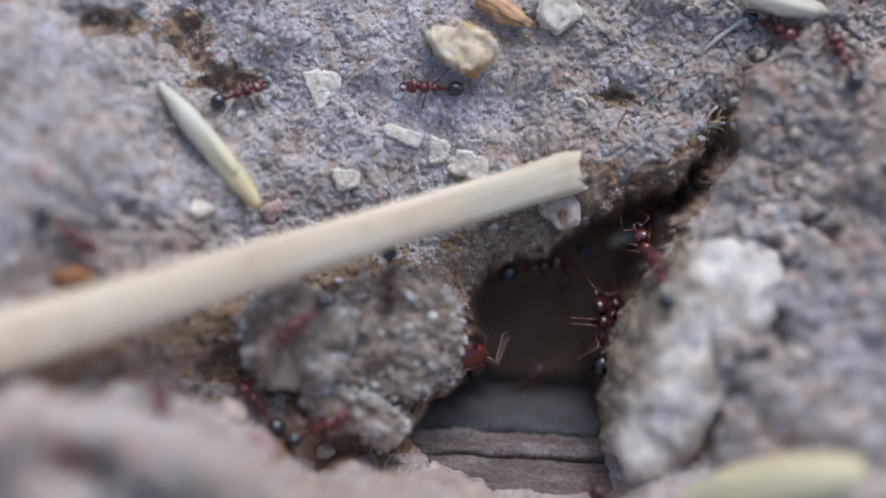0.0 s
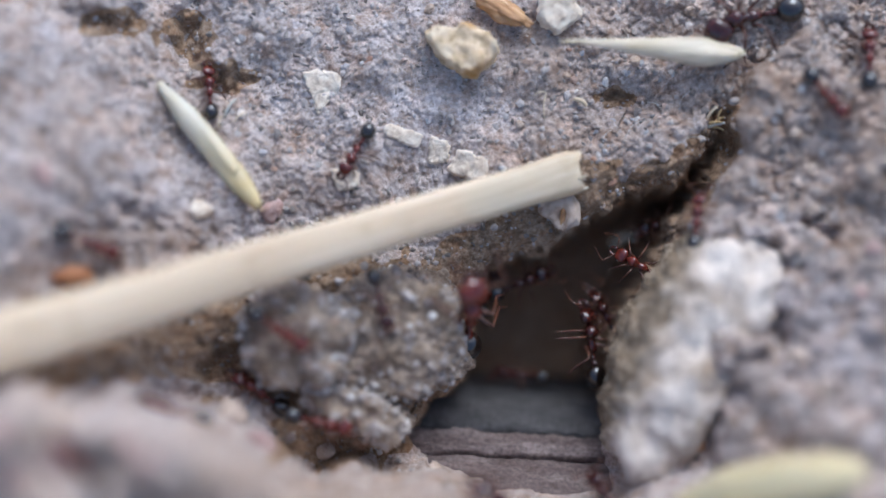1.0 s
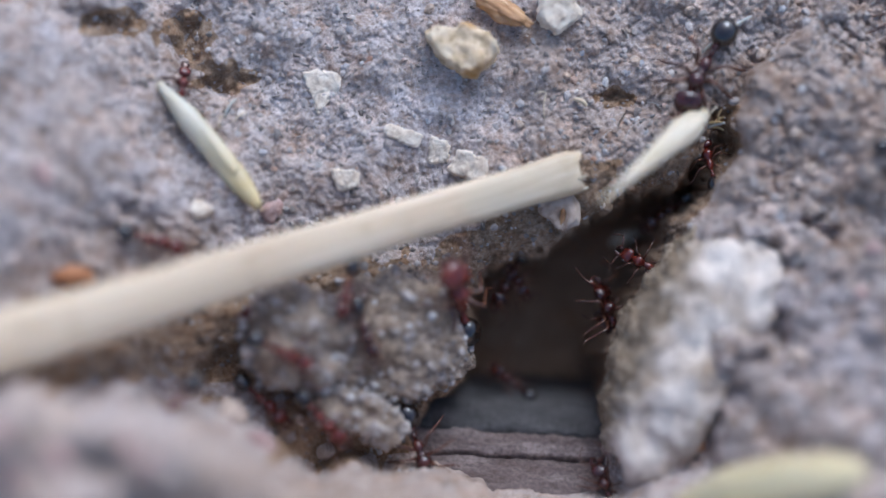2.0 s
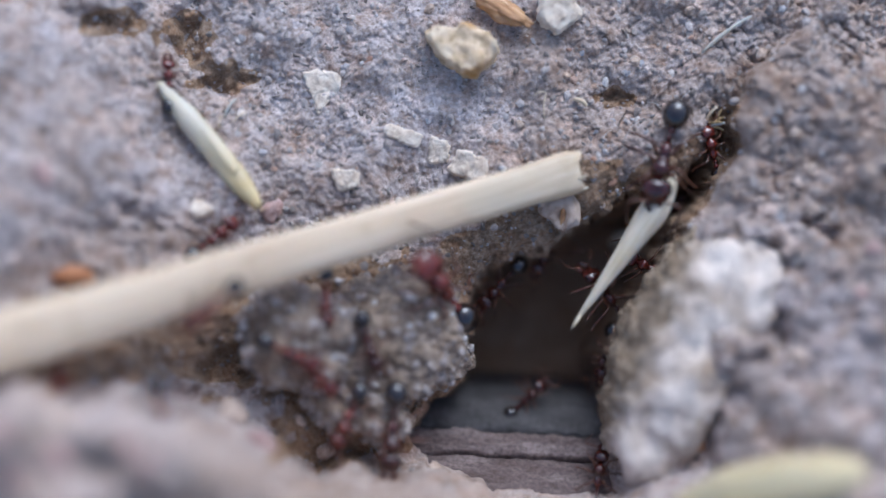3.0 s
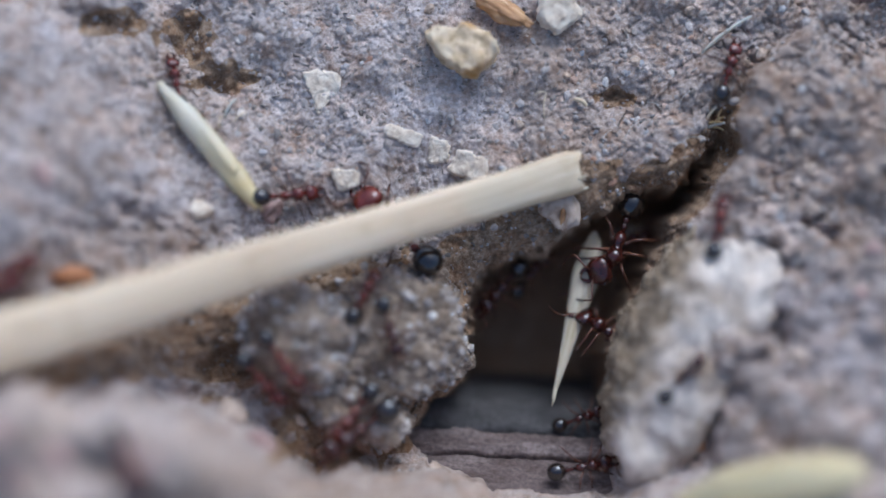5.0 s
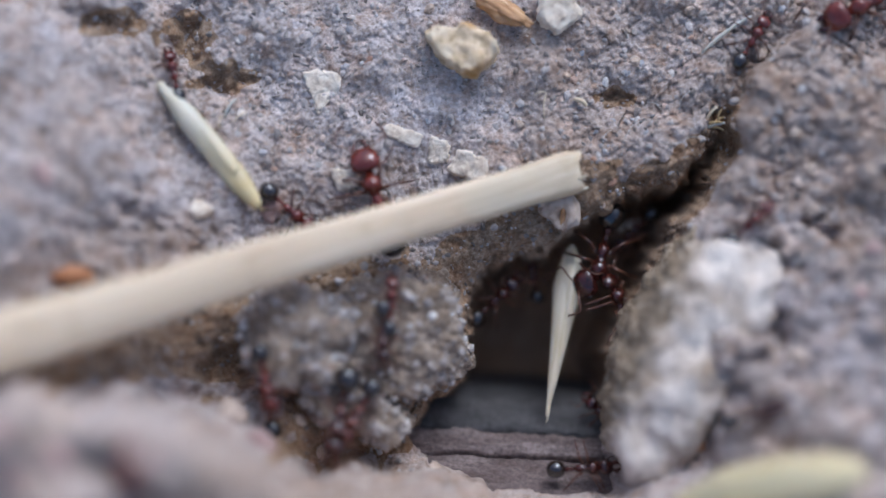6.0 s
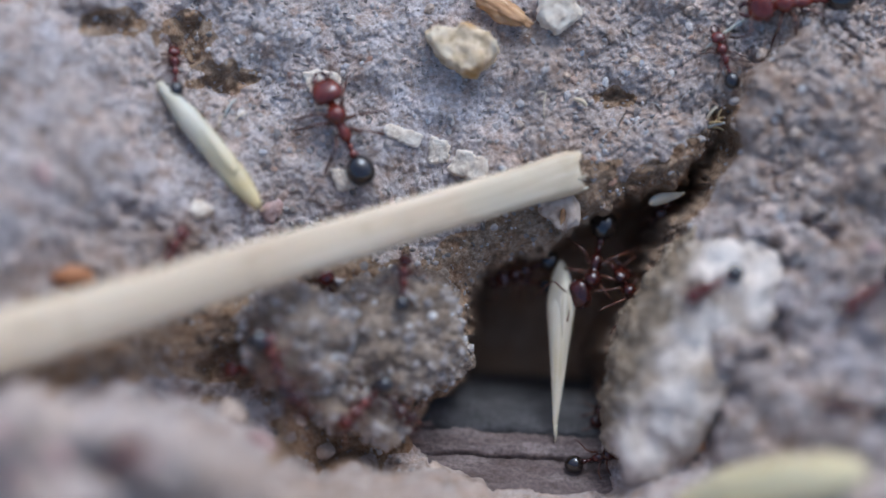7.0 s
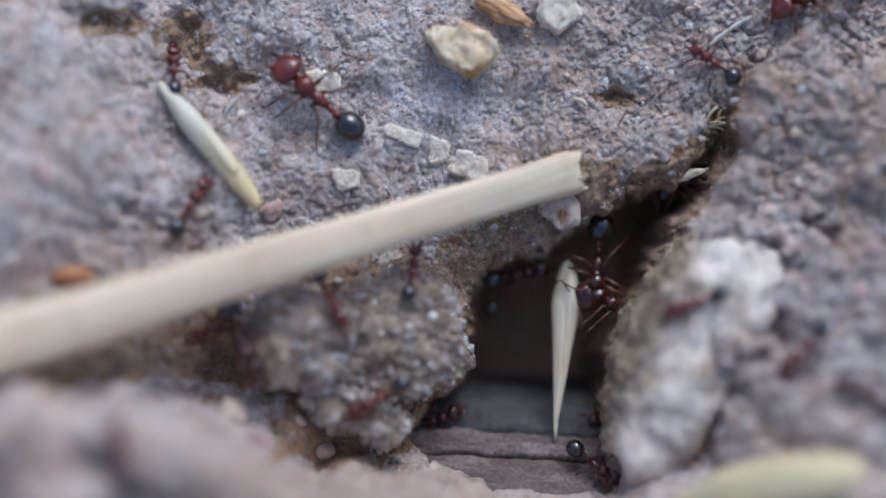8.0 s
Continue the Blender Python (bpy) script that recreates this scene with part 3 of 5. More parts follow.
def straw():
    """Dry hollow stalk with a torn end, lying from the mound to the rim of the hole."""
    base = new("straw")
    length, sides = 45.0, 56
    rng = random.Random(2)
    bm = bmesh.new()
    torn = [rng.uniform(-0.06, 0.06) + 0.3 * math.sin(2 * math.pi * k / sides + 2) + 0.12 * math.sin(6 * math.pi * k / sides) for k in range(sides)]
    rings = []
    n = 130
    for shell, back in ((1.0, False), (0.86, True)):
        for i in range(n + 1):
            s = i / n if not back else 1 - i / n
            if back and s < 0.8:
                break
            x = length * s
            r = (float(np.interp(s, [0, 0.25, 0.6, 1], [2.2, 1.9, 1.56, 1.43])) + 0.05 * math.exp(-((x - 29.5) / 0.5) ** 2) + 0.14 * ramp(40.5, 44.0, x) - 0.2 * ramp(44.3, 45.0, x)) * shell
            ring = []
            for k in range(sides):
                a = 2 * math.pi * k / sides
                rib = 1 + 0.012 * math.sin(a * 14) + 0.018 * noise.noise(Vector((math.cos(a) * 2, math.sin(a) * 2, x * 0.12)))
                xx = x + (torn[k] if s > 0.995 else 0)
                bend = 0.05 * math.sin(s * 3.3)
                ring.append(bm.verts.new(Vector((xx, r * rib * math.cos(a) + bend, r * 0.58 * rib * math.copysign(abs(math.sin(a)) ** 0.7, math.sin(a)))) * MM))
            rings.append(ring)
    for r, s in zip(rings, rings[1:]):
        for k in range(sides):
            bm.faces.new((r[k], r[(k + 1) % sides], s[(k + 1) % sides], s[k]))
    bm.faces.new(rings[-1])
    part("stem", bm, STRAW, base)
    # sheath: a second, partial skin that ends in a torn lip
    bm = bmesh.new()
    rows = []
    for i in range(70):
        s = i / 69
        x = 29.0 * s
        ring = []
        for k in range(34):
            a = math.pi * (0.78 + 1.0 * k / 33)
            r = float(np.interp(x / length, [0, 0.25, 0.6, 1], [2.2, 1.9, 1.56, 1.43])) + 0.07 + 0.02 * noise.noise(Vector((k * 0.4, x * 0.3, 1)))
            if k in (0, 33):
                r -= 0.12
            lip = 1.6 * noise.noise(Vector((k * 0.25, 0, 3))) if i == 69 else 0
            ring.append(bm.verts.new(Vector((x + lip, r * math.cos(a) + 0.05 * math.sin(x / length * 3.3), r * 0.58 * math.copysign(abs(math.sin(a)) ** 0.7, math.sin(a)))) * MM))
        rows.append(ring)
    for r, s in zip(rows, rows[1:]):
        for k in range(33):
            bm.faces.new((r[k], r[k + 1], s[k + 1], s[k]))
    part("sheath", bm, STRAW, base)
    for k in range(9):
        bm = bmesh.new()
        a = rng.uniform(0, 6.28)
        p = Vector((44.5, 1.36 * math.cos(a) - 0.05, 0.82 * math.sin(a)))
        q = p + Vector((rng.uniform(0.5, 1.1), rng.uniform(-.2, .2), rng.uniform(-.1, .2)))
        tube(bm, [p, p.lerp(q, 0.5) + Vector((0, 0, 0.05)), q], [0.13, 0.1, 0.03], 6)
        part("torn_fibre", bm, STRAW_PITH, base)
    foot, tip = bank(-32.0, -7.0, 12.6), bank(9.9, 5.7, 1.9)
    along = (tip - foot).normalized()
    out = (RISE - along * RISE.dot(along)).normalized()
    m = Matrix((along, out.cross(along), out)).transposed().to_4x4()
    m.translation = foot
    base.matrix_world = m
    return tagged(base, "pale dry hollow straw stalk with a torn end", "straw")


def husk_body(bm, length, wide, thick, seed, up=1.0, start=0.0, stop=1.0, swell=1.0, n=36, sides=20, spear=False, blunt=False):
    rings = []
    for i in range(n + 1):
        s = start + (stop - start) * i / n
        r = (math.sin(math.pi * min(1, max(0, s)) ** 0.8) ** 0.62) * (1 - 0.25 * s) * swell + 0.03
        if spear:
            r = min(math.sqrt(min(1, s / 0.24)), (1.03 - s) / 0.74) * swell * 0.95 + 0.03
        if blunt:
            r = min(1.0, 0.3 + 2.4 * s, math.sqrt(max(0, 1.02 - s) / 0.24)) * (0.88 + 0.12 * s) * swell + 0.03
        ring = []
        for k in range(sides):
            a = 2 * math.pi * k / sides
            keel = 1 + 0.07 * math.exp(-((a - math.pi / 2) / 0.25) ** 2) + 0.02 * math.sin(a * 7)
            y, z = wide * r * keel * math.cos(a), thick * r * keel * math.sin(a) * up
            ring.append(bm.verts.new(Vector((length * (s - 0.5), y + 0.08 * math.sin(s * 3), z + 0.1 * math.sin(s * 5 + seed))) * MM))
        rings.append(ring)
    for r, s in zip(rings, rings[1:]):
        for k in range(sides):
            bm.faces.new((r[k], r[(k + 1) % sides], s[(k + 1) % sides], s[k]))
    bm.faces.new(rings[0][::-1])
    bm.faces.new(rings[-1])


def grass_seed(mat, length, wide, label, seed, spear=False, blunt=False):
    """A husked grass grain: body, an overlapping bract and a short awn."""
    base = new("grass_seed")
    bm = bmesh.new()
    husk_body(bm, length, wide, wide * 0.75, seed, spear=spear, blunt=blunt)
    part("husk", bm, mat, base)
    bm = bmesh.new()
    husk_body(bm, length * 0.8, wide * 1.05, wide * 0.86, seed + 2, start=0.03, stop=0.9, swell=0.85 if blunt else 0.96, spear=spear, blunt=blunt)
    for p in bm.verts:
        p.co.x -= length * 0.07 * MM
        p.co.z += (0.10 if p.co.y > 0 else -0.12) * wide * MM
        p.co.y += 0.12 * wide * MM
    part("bract", bm, mat, base)
    bm = bmesh.new()
    tube(bm, [Vector((length * 0.44, 0.05, 0)), Vector((length * 0.5, 0.1, 0.05)), Vector((length * 0.54, 0.05, 0.1))], [0.14, 0.08, 0.03], 6)
    part("awn", bm, mat, base)
    return tagged(base, label, "seed")


def fibre(name, u, v, turn, length, radius, mat, label, bend=0.12, lift=0.25, category="fibre"):
    bm = bmesh.new()
    pts = [Vector((length * (s - 0.5), bend * math.sin(3 * s), 0.25 * math.sin(2.5 * s))) for s in np.linspace(0, 1, 9)]
    tube(bm, pts, [radius * (0.5 + 0.6 * math.sin(0.4 + 2.4 * s)) for s in np.linspace(0, 1, 9)], 7)
    ob = part(name, bm, mat)
    ob.matrix_world = lying(u, v, turn, lift)
    return tagged(ob, label, category)


def soil_clod(u, v, size, turn, w, seed, label):
    """A lump of caked, darker subsoil with crumbs over it; two also hold trough shade."""
    bm = bmesh.new()
    bmesh.ops.create_icosphere(bm, subdivisions=7 if seed == 3 else 6, radius=1)
    shift = Vector((seed, seed * 2, 0))
    big = min(size)
    for p in bm.verts:
        q = Vector([math.copysign(abs(a) ** 0.8, a) for a in p.co])
        q *= 1 + 0.12 * noise.noise(q * 1.5 + shift)
        q = Vector((q.x * size[0], q.y * size[1], q.z * size[2]))
        out = p.co.normalized()
        a = noise.voronoi(q * 0.75 + shift)[0][0]
        b = noise.voronoi(q * 1.6 + shift)[0][0]
        c = noise.voronoi(q * 3.1 + shift)[0][0]
        p.co = (q - out * (0.6 * a + 0.32 * b + 0.2 * c) + out * 0.5 * noise.noise(q * 0.5 + shift)) * MM
    ob = new("soil_clod")
    rng = random.Random(seed)
    spots = [p.co.copy() for p in bm.verts if p.co.z > 0]
    part("soil_body", bm, CLOD, ob)
    bm = bmesh.new()
    for at in rng.sample(spots, 520):
        r = (0.07 + 0.38 * rng.random() ** 3) * MM
        made = bmesh.ops.create_icosphere(bm, subdivisions=1, radius=r, matrix=Matrix.Translation(at))
        for p in made["verts"]:
            p.co = at + (p.co - at) * rng.uniform(0.6, 1.2)
    tagged(part("mineral_grit", bm, SPARKLE, ob, "pale glinting mineral grains", smooth=False), kind="stuff")
    ob.matrix_world = lying(u, v, turn, w=w)
    return tagged(ob, label, "clod")


pale_block()
# the second and third clods also darken the shaded trough by their colour
CLOD_LABELS = ("dark brown crumbly soil clod beside the nest hole", "brown caked soil clod under the straw, with shade in its colour", "crumbly soil clod at the foot of the mound, with shade in its colour")
for k, ((u, v, size, turn, mid), label) in enumerate(zip(CLODS, CLOD_LABELS)):
    soil_clod(u, v, size, turn, mid, 3 + 5 * k, label)
floor_slab()
straw()
lone = grass_seed(RIPE_HUSK, 11.4, 0.88, "cream grass seed lying on soil", 1, blunt=True)
lone.matrix_world = lying(-16.7, 7.4, -51, 0.7, w=2.6)
near_seed = grass_seed(YELLOW_HUSK, 13.2, 1.75, "cream grass seed on the near mound", 3, blunt=True)
near_seed.matrix_world = lying(21.8, -15.9, -2, 1.2)

chip("pebble", 1.55, 14.2, ((100, 2.1), (62, 1.95), (15, 2.7), (-45, 2.05), (-88, 2.0), (-123, 1.5), (-153, 1.9)), 1.5, TAN_STONE, "tan pitted pebble with rusty patches on soil", "pebble", 3, 0.6, 0.13)
chip("pebble", 8.3, 17.1, ((80, 1.5), (20, 1.6), (-50, 1.3), (-130, 1.4), (165, 1.5)), 0.9, WHITE_STONE, "white rough pebble on soil", "pebble", 5, 0.3, 0.1)
chip("stone_flake", -8.7, 11.8, ((92, 1.1), (30, 1.35), (-38, 1.05), (-155, 1.1)), 0.3, WHITE_STONE, "cream flat stone flake in soil", "stone", 8)
chip("stone_flake", -2.9, 8.2, ((72, 0.55), (-20, 1.35), (-112, 0.5), (160, 1.4)), 0.35, WHITE_STONE, "white narrow stone flake on soil", "stone", 11)
chip("stone_flake", -6.9, 5.0, ((85, 0.75), (10, 0.95), (-70, 0.7), (-160, 0.9)), 0.4, WHITE_STONE, "white rough stone flake on soil", "stone", 13, 0.1, 0.1)
chip("stone_flake", -0.3, 7.1, ((60, 0.8), (-10, 0.8), (-100, 0.9), (170, 0.75)), 0.4, WHITE_STONE, "chalky stone flake beside the straw", "stone", 17)
chip("stone_flake", 1.9, 6.0, ((75, 0.95), (-5, 1.4), (-105, 0.9), (150, 1.3)), 0.5, WHITE_STONE, "chalky stone flake beside the straw", "stone", 19)
stone("pebble", -17.2, 2.8, (0.85, 1.05, 0.7), 80, WHITE_STONE, "white small pebble on soil", "pebble", 23)
stone("pebble", -12.3, 2.8, (0.95, 0.9, 0.6), 10, PINK_STONE, "pinkish small pebble on soil", "pebble", 29)
stone("pebble", -25.8, -1.9, (1.7, 0.85, 0.9), 0, RUST_STONE, "rusty orange pebble beside the straw", "pebble", 31)
stone("pebble", -27.4, 5.1, (0.7, 1.1, 0.5), 20, PINK_STONE, "pinkish pebble on soil", "pebble", 37)
for u, v, r, k in ((13.9, 13.6, 0.55, 41), (23, 14, 0.5, 43), (21.1, 8.9, 0.45, 47), (21.1, 5.3, 0.35, 53), (26.0, 2.9, 0.75, 59), (26.1, 5.6, 0.55, 61), (29.8, 5.4, 0.7, 67), (-1.0, 17.5, 0.45, 71), (18.0, 17.4, 0.5, 73), (-19.2, 8.9, 0.4, 77), (13.4, 15.9, 0.3, 79), (-3.3, -4.2, 0.45, 83), (-5.6, -7.7, 0.75, 87), (-2.6, -5.6, 0.5, 89), (-7.5, -8.6, 0.5, 91), (27.6, -5.6, 0.5, 97), (11.6, 3.2, 0.32, 131), (3.0, -1.8, 0.34, 137), (9.0, 12.6, 0.3, 139), (5.6, 9.0, 0.36, 149), (-20.9, 12.3, 0.35, 151), (25.0, 8.2, 0.5, 157), (28.0, 9.3, 0.55, 163)):
    stone("pebble", u, v, (r, r * 0.85, r * 0.8), k * 31, CHALK, "tiny whitish pebble in soil", "pebble", k, r * 0.1, 0.34, 6, "tiny pebbles", 3, 0.25)
for u, v, r, k, mat in ((-14.8, -11.6, 1.3, 3, CHALK), (-24.5, -11.4, 1.2, 5, CHALK), (-20.5, -12.8, 0.8, 7, PINK_STONE), (-12.5, -13.4, 1.1, 9, PINK_STONE), (-8.5, -14.6, 0.8, 11, CHALK), (-17.8, -15, 1.0, 13, CHALK),
                        (-27, -14.5, 1.0, 15, PINK_STONE), (-0.5, -15.8, 0.6, 17, CHALK), (-10.2, -12.3, 0.6, 19, CHALK), (26, -9.5, 0.7, 21, CHALK), (24.5, -7.5, 0.8, 23, CHALK), (28.8, -3, 0.6, 25, PINK_STONE)):
    stone("pebble", u, v, (r, r * 0.8, r * 0.7), k * 37, mat, "dusty small pebble on crumbly soil", "pebble", 200 + k, fine=3, group="dusty pebbles")
scatter = random.Random(12)
for k in range(34):
    u, v, r = scatter.uniform(-31, 3), scatter.uniform(-18.5, -11.5), scatter.uniform(0.45, 1.25)
    if float(mound(np.array([u]), np.array([v]))[0]) > 0.5:
        stone("pebble", u, v, (r, r * 0.8, r * 0.7), k * 53, (CHALK, PINK_STONE, DULL_STONE, DULL_STONE)[k % 4], "dusty small pebble on the near mound", "pebble", 300 + k, fine=3, group="dusty pebbles")
stone("pebble", 29.9, -0.0, (0.7, 0.6, 0.5), 0, PINK_STONE, "pinkish pebble on soil", "pebble", 101, fine=3)
stone("pebble", 17.8, -13.6, (0.9, 0.9, 0.7), 0, RUST_STONE, "rusty pebble below the pale rock", "pebble", 103)

bm = stone_mesh((2.35, 0.9, 0.75), 107, 0.3, 6, 5, 0.2)
bark = part("bark_piece", bm, BARK)
bark.matrix_world = lying(4.4, 17.3, -35, 0.5)
tagged(bark, "orange-brown curled bark piece on soil", "bark")


def husk_shell():
    """A broken pale husk with a brown hollow, wedged under the straw's torn end."""
    base = new("seed_shell")
    bm = bmesh.new()
    bmesh.ops.create_icosphere(bm, subdivisions=5, radius=1)
    for p in bm.verts:
        q = p.co.copy()
        hollow = math.exp(-((q.x + 0.22 - 0.2 * q.y) / 0.3) ** 2 - ((q.y + 0.18) / 0.42) ** 2) if q.z > 0 else 0
        q *= 1 + 0.16 * noise.noise(q * 1.7) + 0.08 * noise.noise(q * 5)
        wing = max(0.0, -q.x - 0.3) * max(0.0, q.y + 0.3)
        p.co = Vector((q.x * 1.2 - 1.5 * wing, q.y * 1.35, q.z * 0.9 - 0.9 * hollow)) * MM
    part("husk", bm, CHALK, base)
    # a brown lump added inside to colour the hollow
    bm = bmesh.new()
    bmesh.ops.create_icosphere(bm, subdivisions=3, radius=1)
    for p in bm.verts:
        q = p.co * (1 + 0.3 * noise.noise(p.co * 2))
        p.co = Vector((q.x * 0.24 + 0.3 * q.y - 0.18, q.y * 0.75 - 0.12, q.z * 0.2 + 0.3)) * MM
    part("kernel", bm, BARK, base, "brown lump that fills the hollow")
    base.matrix_world = lying(8.85, 2.75, 15, w=1.0)
    return tagged(base, "broken hollow pale seed shell under the straw", "shell")


husk_shell()
fibre("plant_fibre", 20.5, 15.5, 36, 4.4, 0.13, GREY_HUSK, "pale thin dry plant fibre on soil")
fibre("plant_fibre", 19.7, 8.9, 20, 1.7, 0.12, GREY_HUSK, "pale short dry plant fibre at the crack")
fibre("plant_fibre", 19.4, 9.7, 55, 1.6, 0.1, STRAW, "yellow short dry plant fibre at the crack")
fibre("plant_fibre", 9.9, 10.6, -30, 1.1, 0.16, STRAW, "short straw fragment on soil")
fibre("plant_fibre", -15.3, 10.1, 60, 1.6, 0.1, GREY_HUSK, "pale thin dry plant fibre beside the seed")

for u, v, turn, size in ((19.9, 9.2, 35, 1.3), (20.1, 9.6, 75, 1.0), (19.5, 9.1, 12, 1.5), (20.0, 8.7, -10, 0.9)):
    fibre("plant_fibre", u, v, turn, size, 0.075, STRAW_SCRAP, "short ochre plant scrap caught in the crack")
for u, v, turn, size, bend in ((14.2, 8.6, 28, 2.6, 0.5), (13.2, 7.3, 78, 2.2, 0.3), (16.6, 8.0, 8, 2.4, -0.4), (17.6, 10.6, 60, 2.0, 0.4), (11.9, 7.9, 62, 1.7, 0.3), (18.2, 7.9, -25, 1.5, 0.25), (15.3, 10.2, -40, 1.6, 0.3)):
    fibre("silk_thread", u, v, turn, size, 0.018, GREY_HUSK, "fine pale silk thread on crumbly soil", bend, 0.2, "thread")
for u, v, turn, size in ((7.4, 10.3, 86, 1.9), (-14.6, 9.4, 40, 1.3), (-15.9, 9.1, 75, 1.0), (7.0, 11.2, 15, 0.8)):
    fibre("plant_fibre", u, v, turn, size, 0.06, STRAW, "thin dry plant fibre on soil")


# ---- ants ----
def lofted(bm, stations, sides=18, square=2.0):
    """A closed body along x: stations of x, z, half width, half height, in mm."""
    rings = []
    for x, z, ry, rz in stations:
        ring = []
        for k in range(sides):
            a = 2 * math.pi * k / sides
            c, s = math.cos(a), math.sin(a)
            ring.append(bm.verts.new(Vector((x, ry * math.copysign(abs(c) ** (2 / square), c), z + rz * math.copysign(abs(s) ** (2 / square), s))) * MM))
        rings.append(ring)
    for r, s in zip(rings, rings[1:]):
        for k in range(sides):
            bm.faces.new((r[k], r[(k + 1) % sides], s[(k + 1) % sides], s[k]))
    bm.faces.new(rings[0][::-1])
    bm.faces.new(rings[-1])
    return bm


def arc_body(x0, x1, z, ry, rz, n=14, blunt=0.5, drop=0.0):
    """Stations of a rounded body."""
    out = []
    for i in range(n + 1):
        a = math.pi * i / n
        r = max(0.03, math.sin(a) ** blunt)
        out.append(((x0 + x1) / 2 - (x1 - x0) / 2 * math.cos(a), z + drop * (i / n), ry * r, rz * r))
    return out


LEGS = [(side, k) for k in range(3) for side in (1, -1)]


def ant(label, head=1.0, body=RED, rear=BLACK):
    """An ant about 8 mm long; x forward, origin on the soil below the thorax."""
    base = new("ant")
    # head: broad, blunt behind, narrowing to the jaws
    st = [(1.58, 1.7, .3, .2), (1.62, 1.72, .72, .42), (1.76, 1.74, .98, .58), (2.05, 1.72, 1.12, .68), (2.45, 1.64, 1.12, .68), (2.8, 1.54, 1.02, .58), (3.08, 1.44, .86, .46), (3.3, 1.36, .66, .32), (3.38, 1.33, .4, .16)]
    st = [(1.5 + (x - 1.5) * head, 1.6 + (z - 1.6) * head, ry * head, rz * head) for x, z, ry, rz in st]
    skull = part("head", lofted(bmesh.new(), st, 20, 2.3), body, base)
    for side in (1, -1):
        bm = bmesh.new()
        tube(bm, [Vector((3.15, .42 * side, 1.35)) * 1.0, Vector((3.55, .5 * side, 1.2)), Vector((3.9, .3 * side, 1.1)), Vector((4.05, .02 * side, 1.08))], [.24, .22, .15, .05], 8)
        part("mandible", bm, JAW_AND_SHADE_RED, skull)
        bm = bmesh.new()
        bmesh.ops.create_icosphere(bm, subdivisions=2, radius=0.15 * MM, matrix=Matrix.Translation(Vector((2.45, 1.06 * side * head, 1.85)) * MM))
        part("eye", bm, BLACK, skull)
        bm = bmesh.new()
        tube(bm, [Vector(p) for p in ((3.1, .3 * side, 1.75), (3.5, .9 * side, 2.1), (3.8, 1.75 * side, 2.3), (3.95, 1.9 * side, 2.2), (4.5, 1.8 * side, 1.5), (5.1, 1.5 * side, .9), (5.5, 1.25 * side, .55))],
             [.07, .065, .08, .07, .075, .085, .06], 7)
        feeler = part("antenna", bm, LEG, skull)
        feeler.data.transform(Matrix.Translation(Vector((-3.1, -.3 * side, -1.75)) * MM))
        feeler.location = Vector((3.1, .3 * side, 1.75)) * MM
    thorax = [(-1.5, 1.35, .1, .1), (-1.42, 1.36, .34, .34), (-1.1, 1.45, .46, .47), (-.75, 1.52, .48, .5), (-.4, 1.5, .4, .42), (-.2, 1.5, .36, .38), (.0, 1.6, .5, .5), (.35, 1.74, .7, .68), (.7, 1.78, .76, .7), (1.05, 1.7, .62, .56), (1.3, 1.62, .38, .34), (1.62, 1.6, .26, .24)]
    part("thorax", lofted(bmesh.new(), thorax, 16), body, base)
    waist = [(-2.75, 1.25, .2, .2), (-2.6, 1.32, .34, .4), (-2.4, 1.34, .36, .42), (-2.22, 1.25, .2, .2), (-2.05, 1.25, .2, .22), (-1.9, 1.36, .28, .4), (-1.72, 1.3, .22, .24), (-1.4, 1.25, .16, .16)]
    part("petiole", lofted(bmesh.new(), waist, 12), body, base)
    st = arc_body(-4.95, -2.62, 1.32, 1.08, 1.02, 24, 0.9)
    part("gaster", lofted(bmesh.new(), st, 22), rear, base)
    reach = ((2.6, 2.5), (.15, 3.35), (-2.9, 2.9))
    root = (.75, .15, -.75)
    for side, k in LEGS:
        fx, fy = reach[k]
        hip = Vector((root[k], .38 * side, 1.15))
        foot = Vector((fx, fy * side, 0.03))
        knee = hip.lerp(foot, 0.42) + Vector((0, 0, 1.35))
        shin = hip.lerp(foot, 0.78) + Vector((0, 0, -.15))
        pts = [hip, hip + Vector((0.05, .28 * side, -.12)), hip.lerp(knee, .55), knee, knee.lerp(shin, .5), shin, foot.lerp(shin, .4), foot]
        bm = bmesh.new()
        tube(bm, [p - hip for p in pts], [.2, .17, .15, .1, .11, .09, .055, .04], 8)
        leg = part("leg", bm, LEG, base)
        leg.location = hip * MM
    return tagged(base, label, "ant", "ants of the nest")


# ---- ways of the ants: seconds, u, v, heading, height and, where it climbs, the rise of the head in degrees ----
WAYS = {}
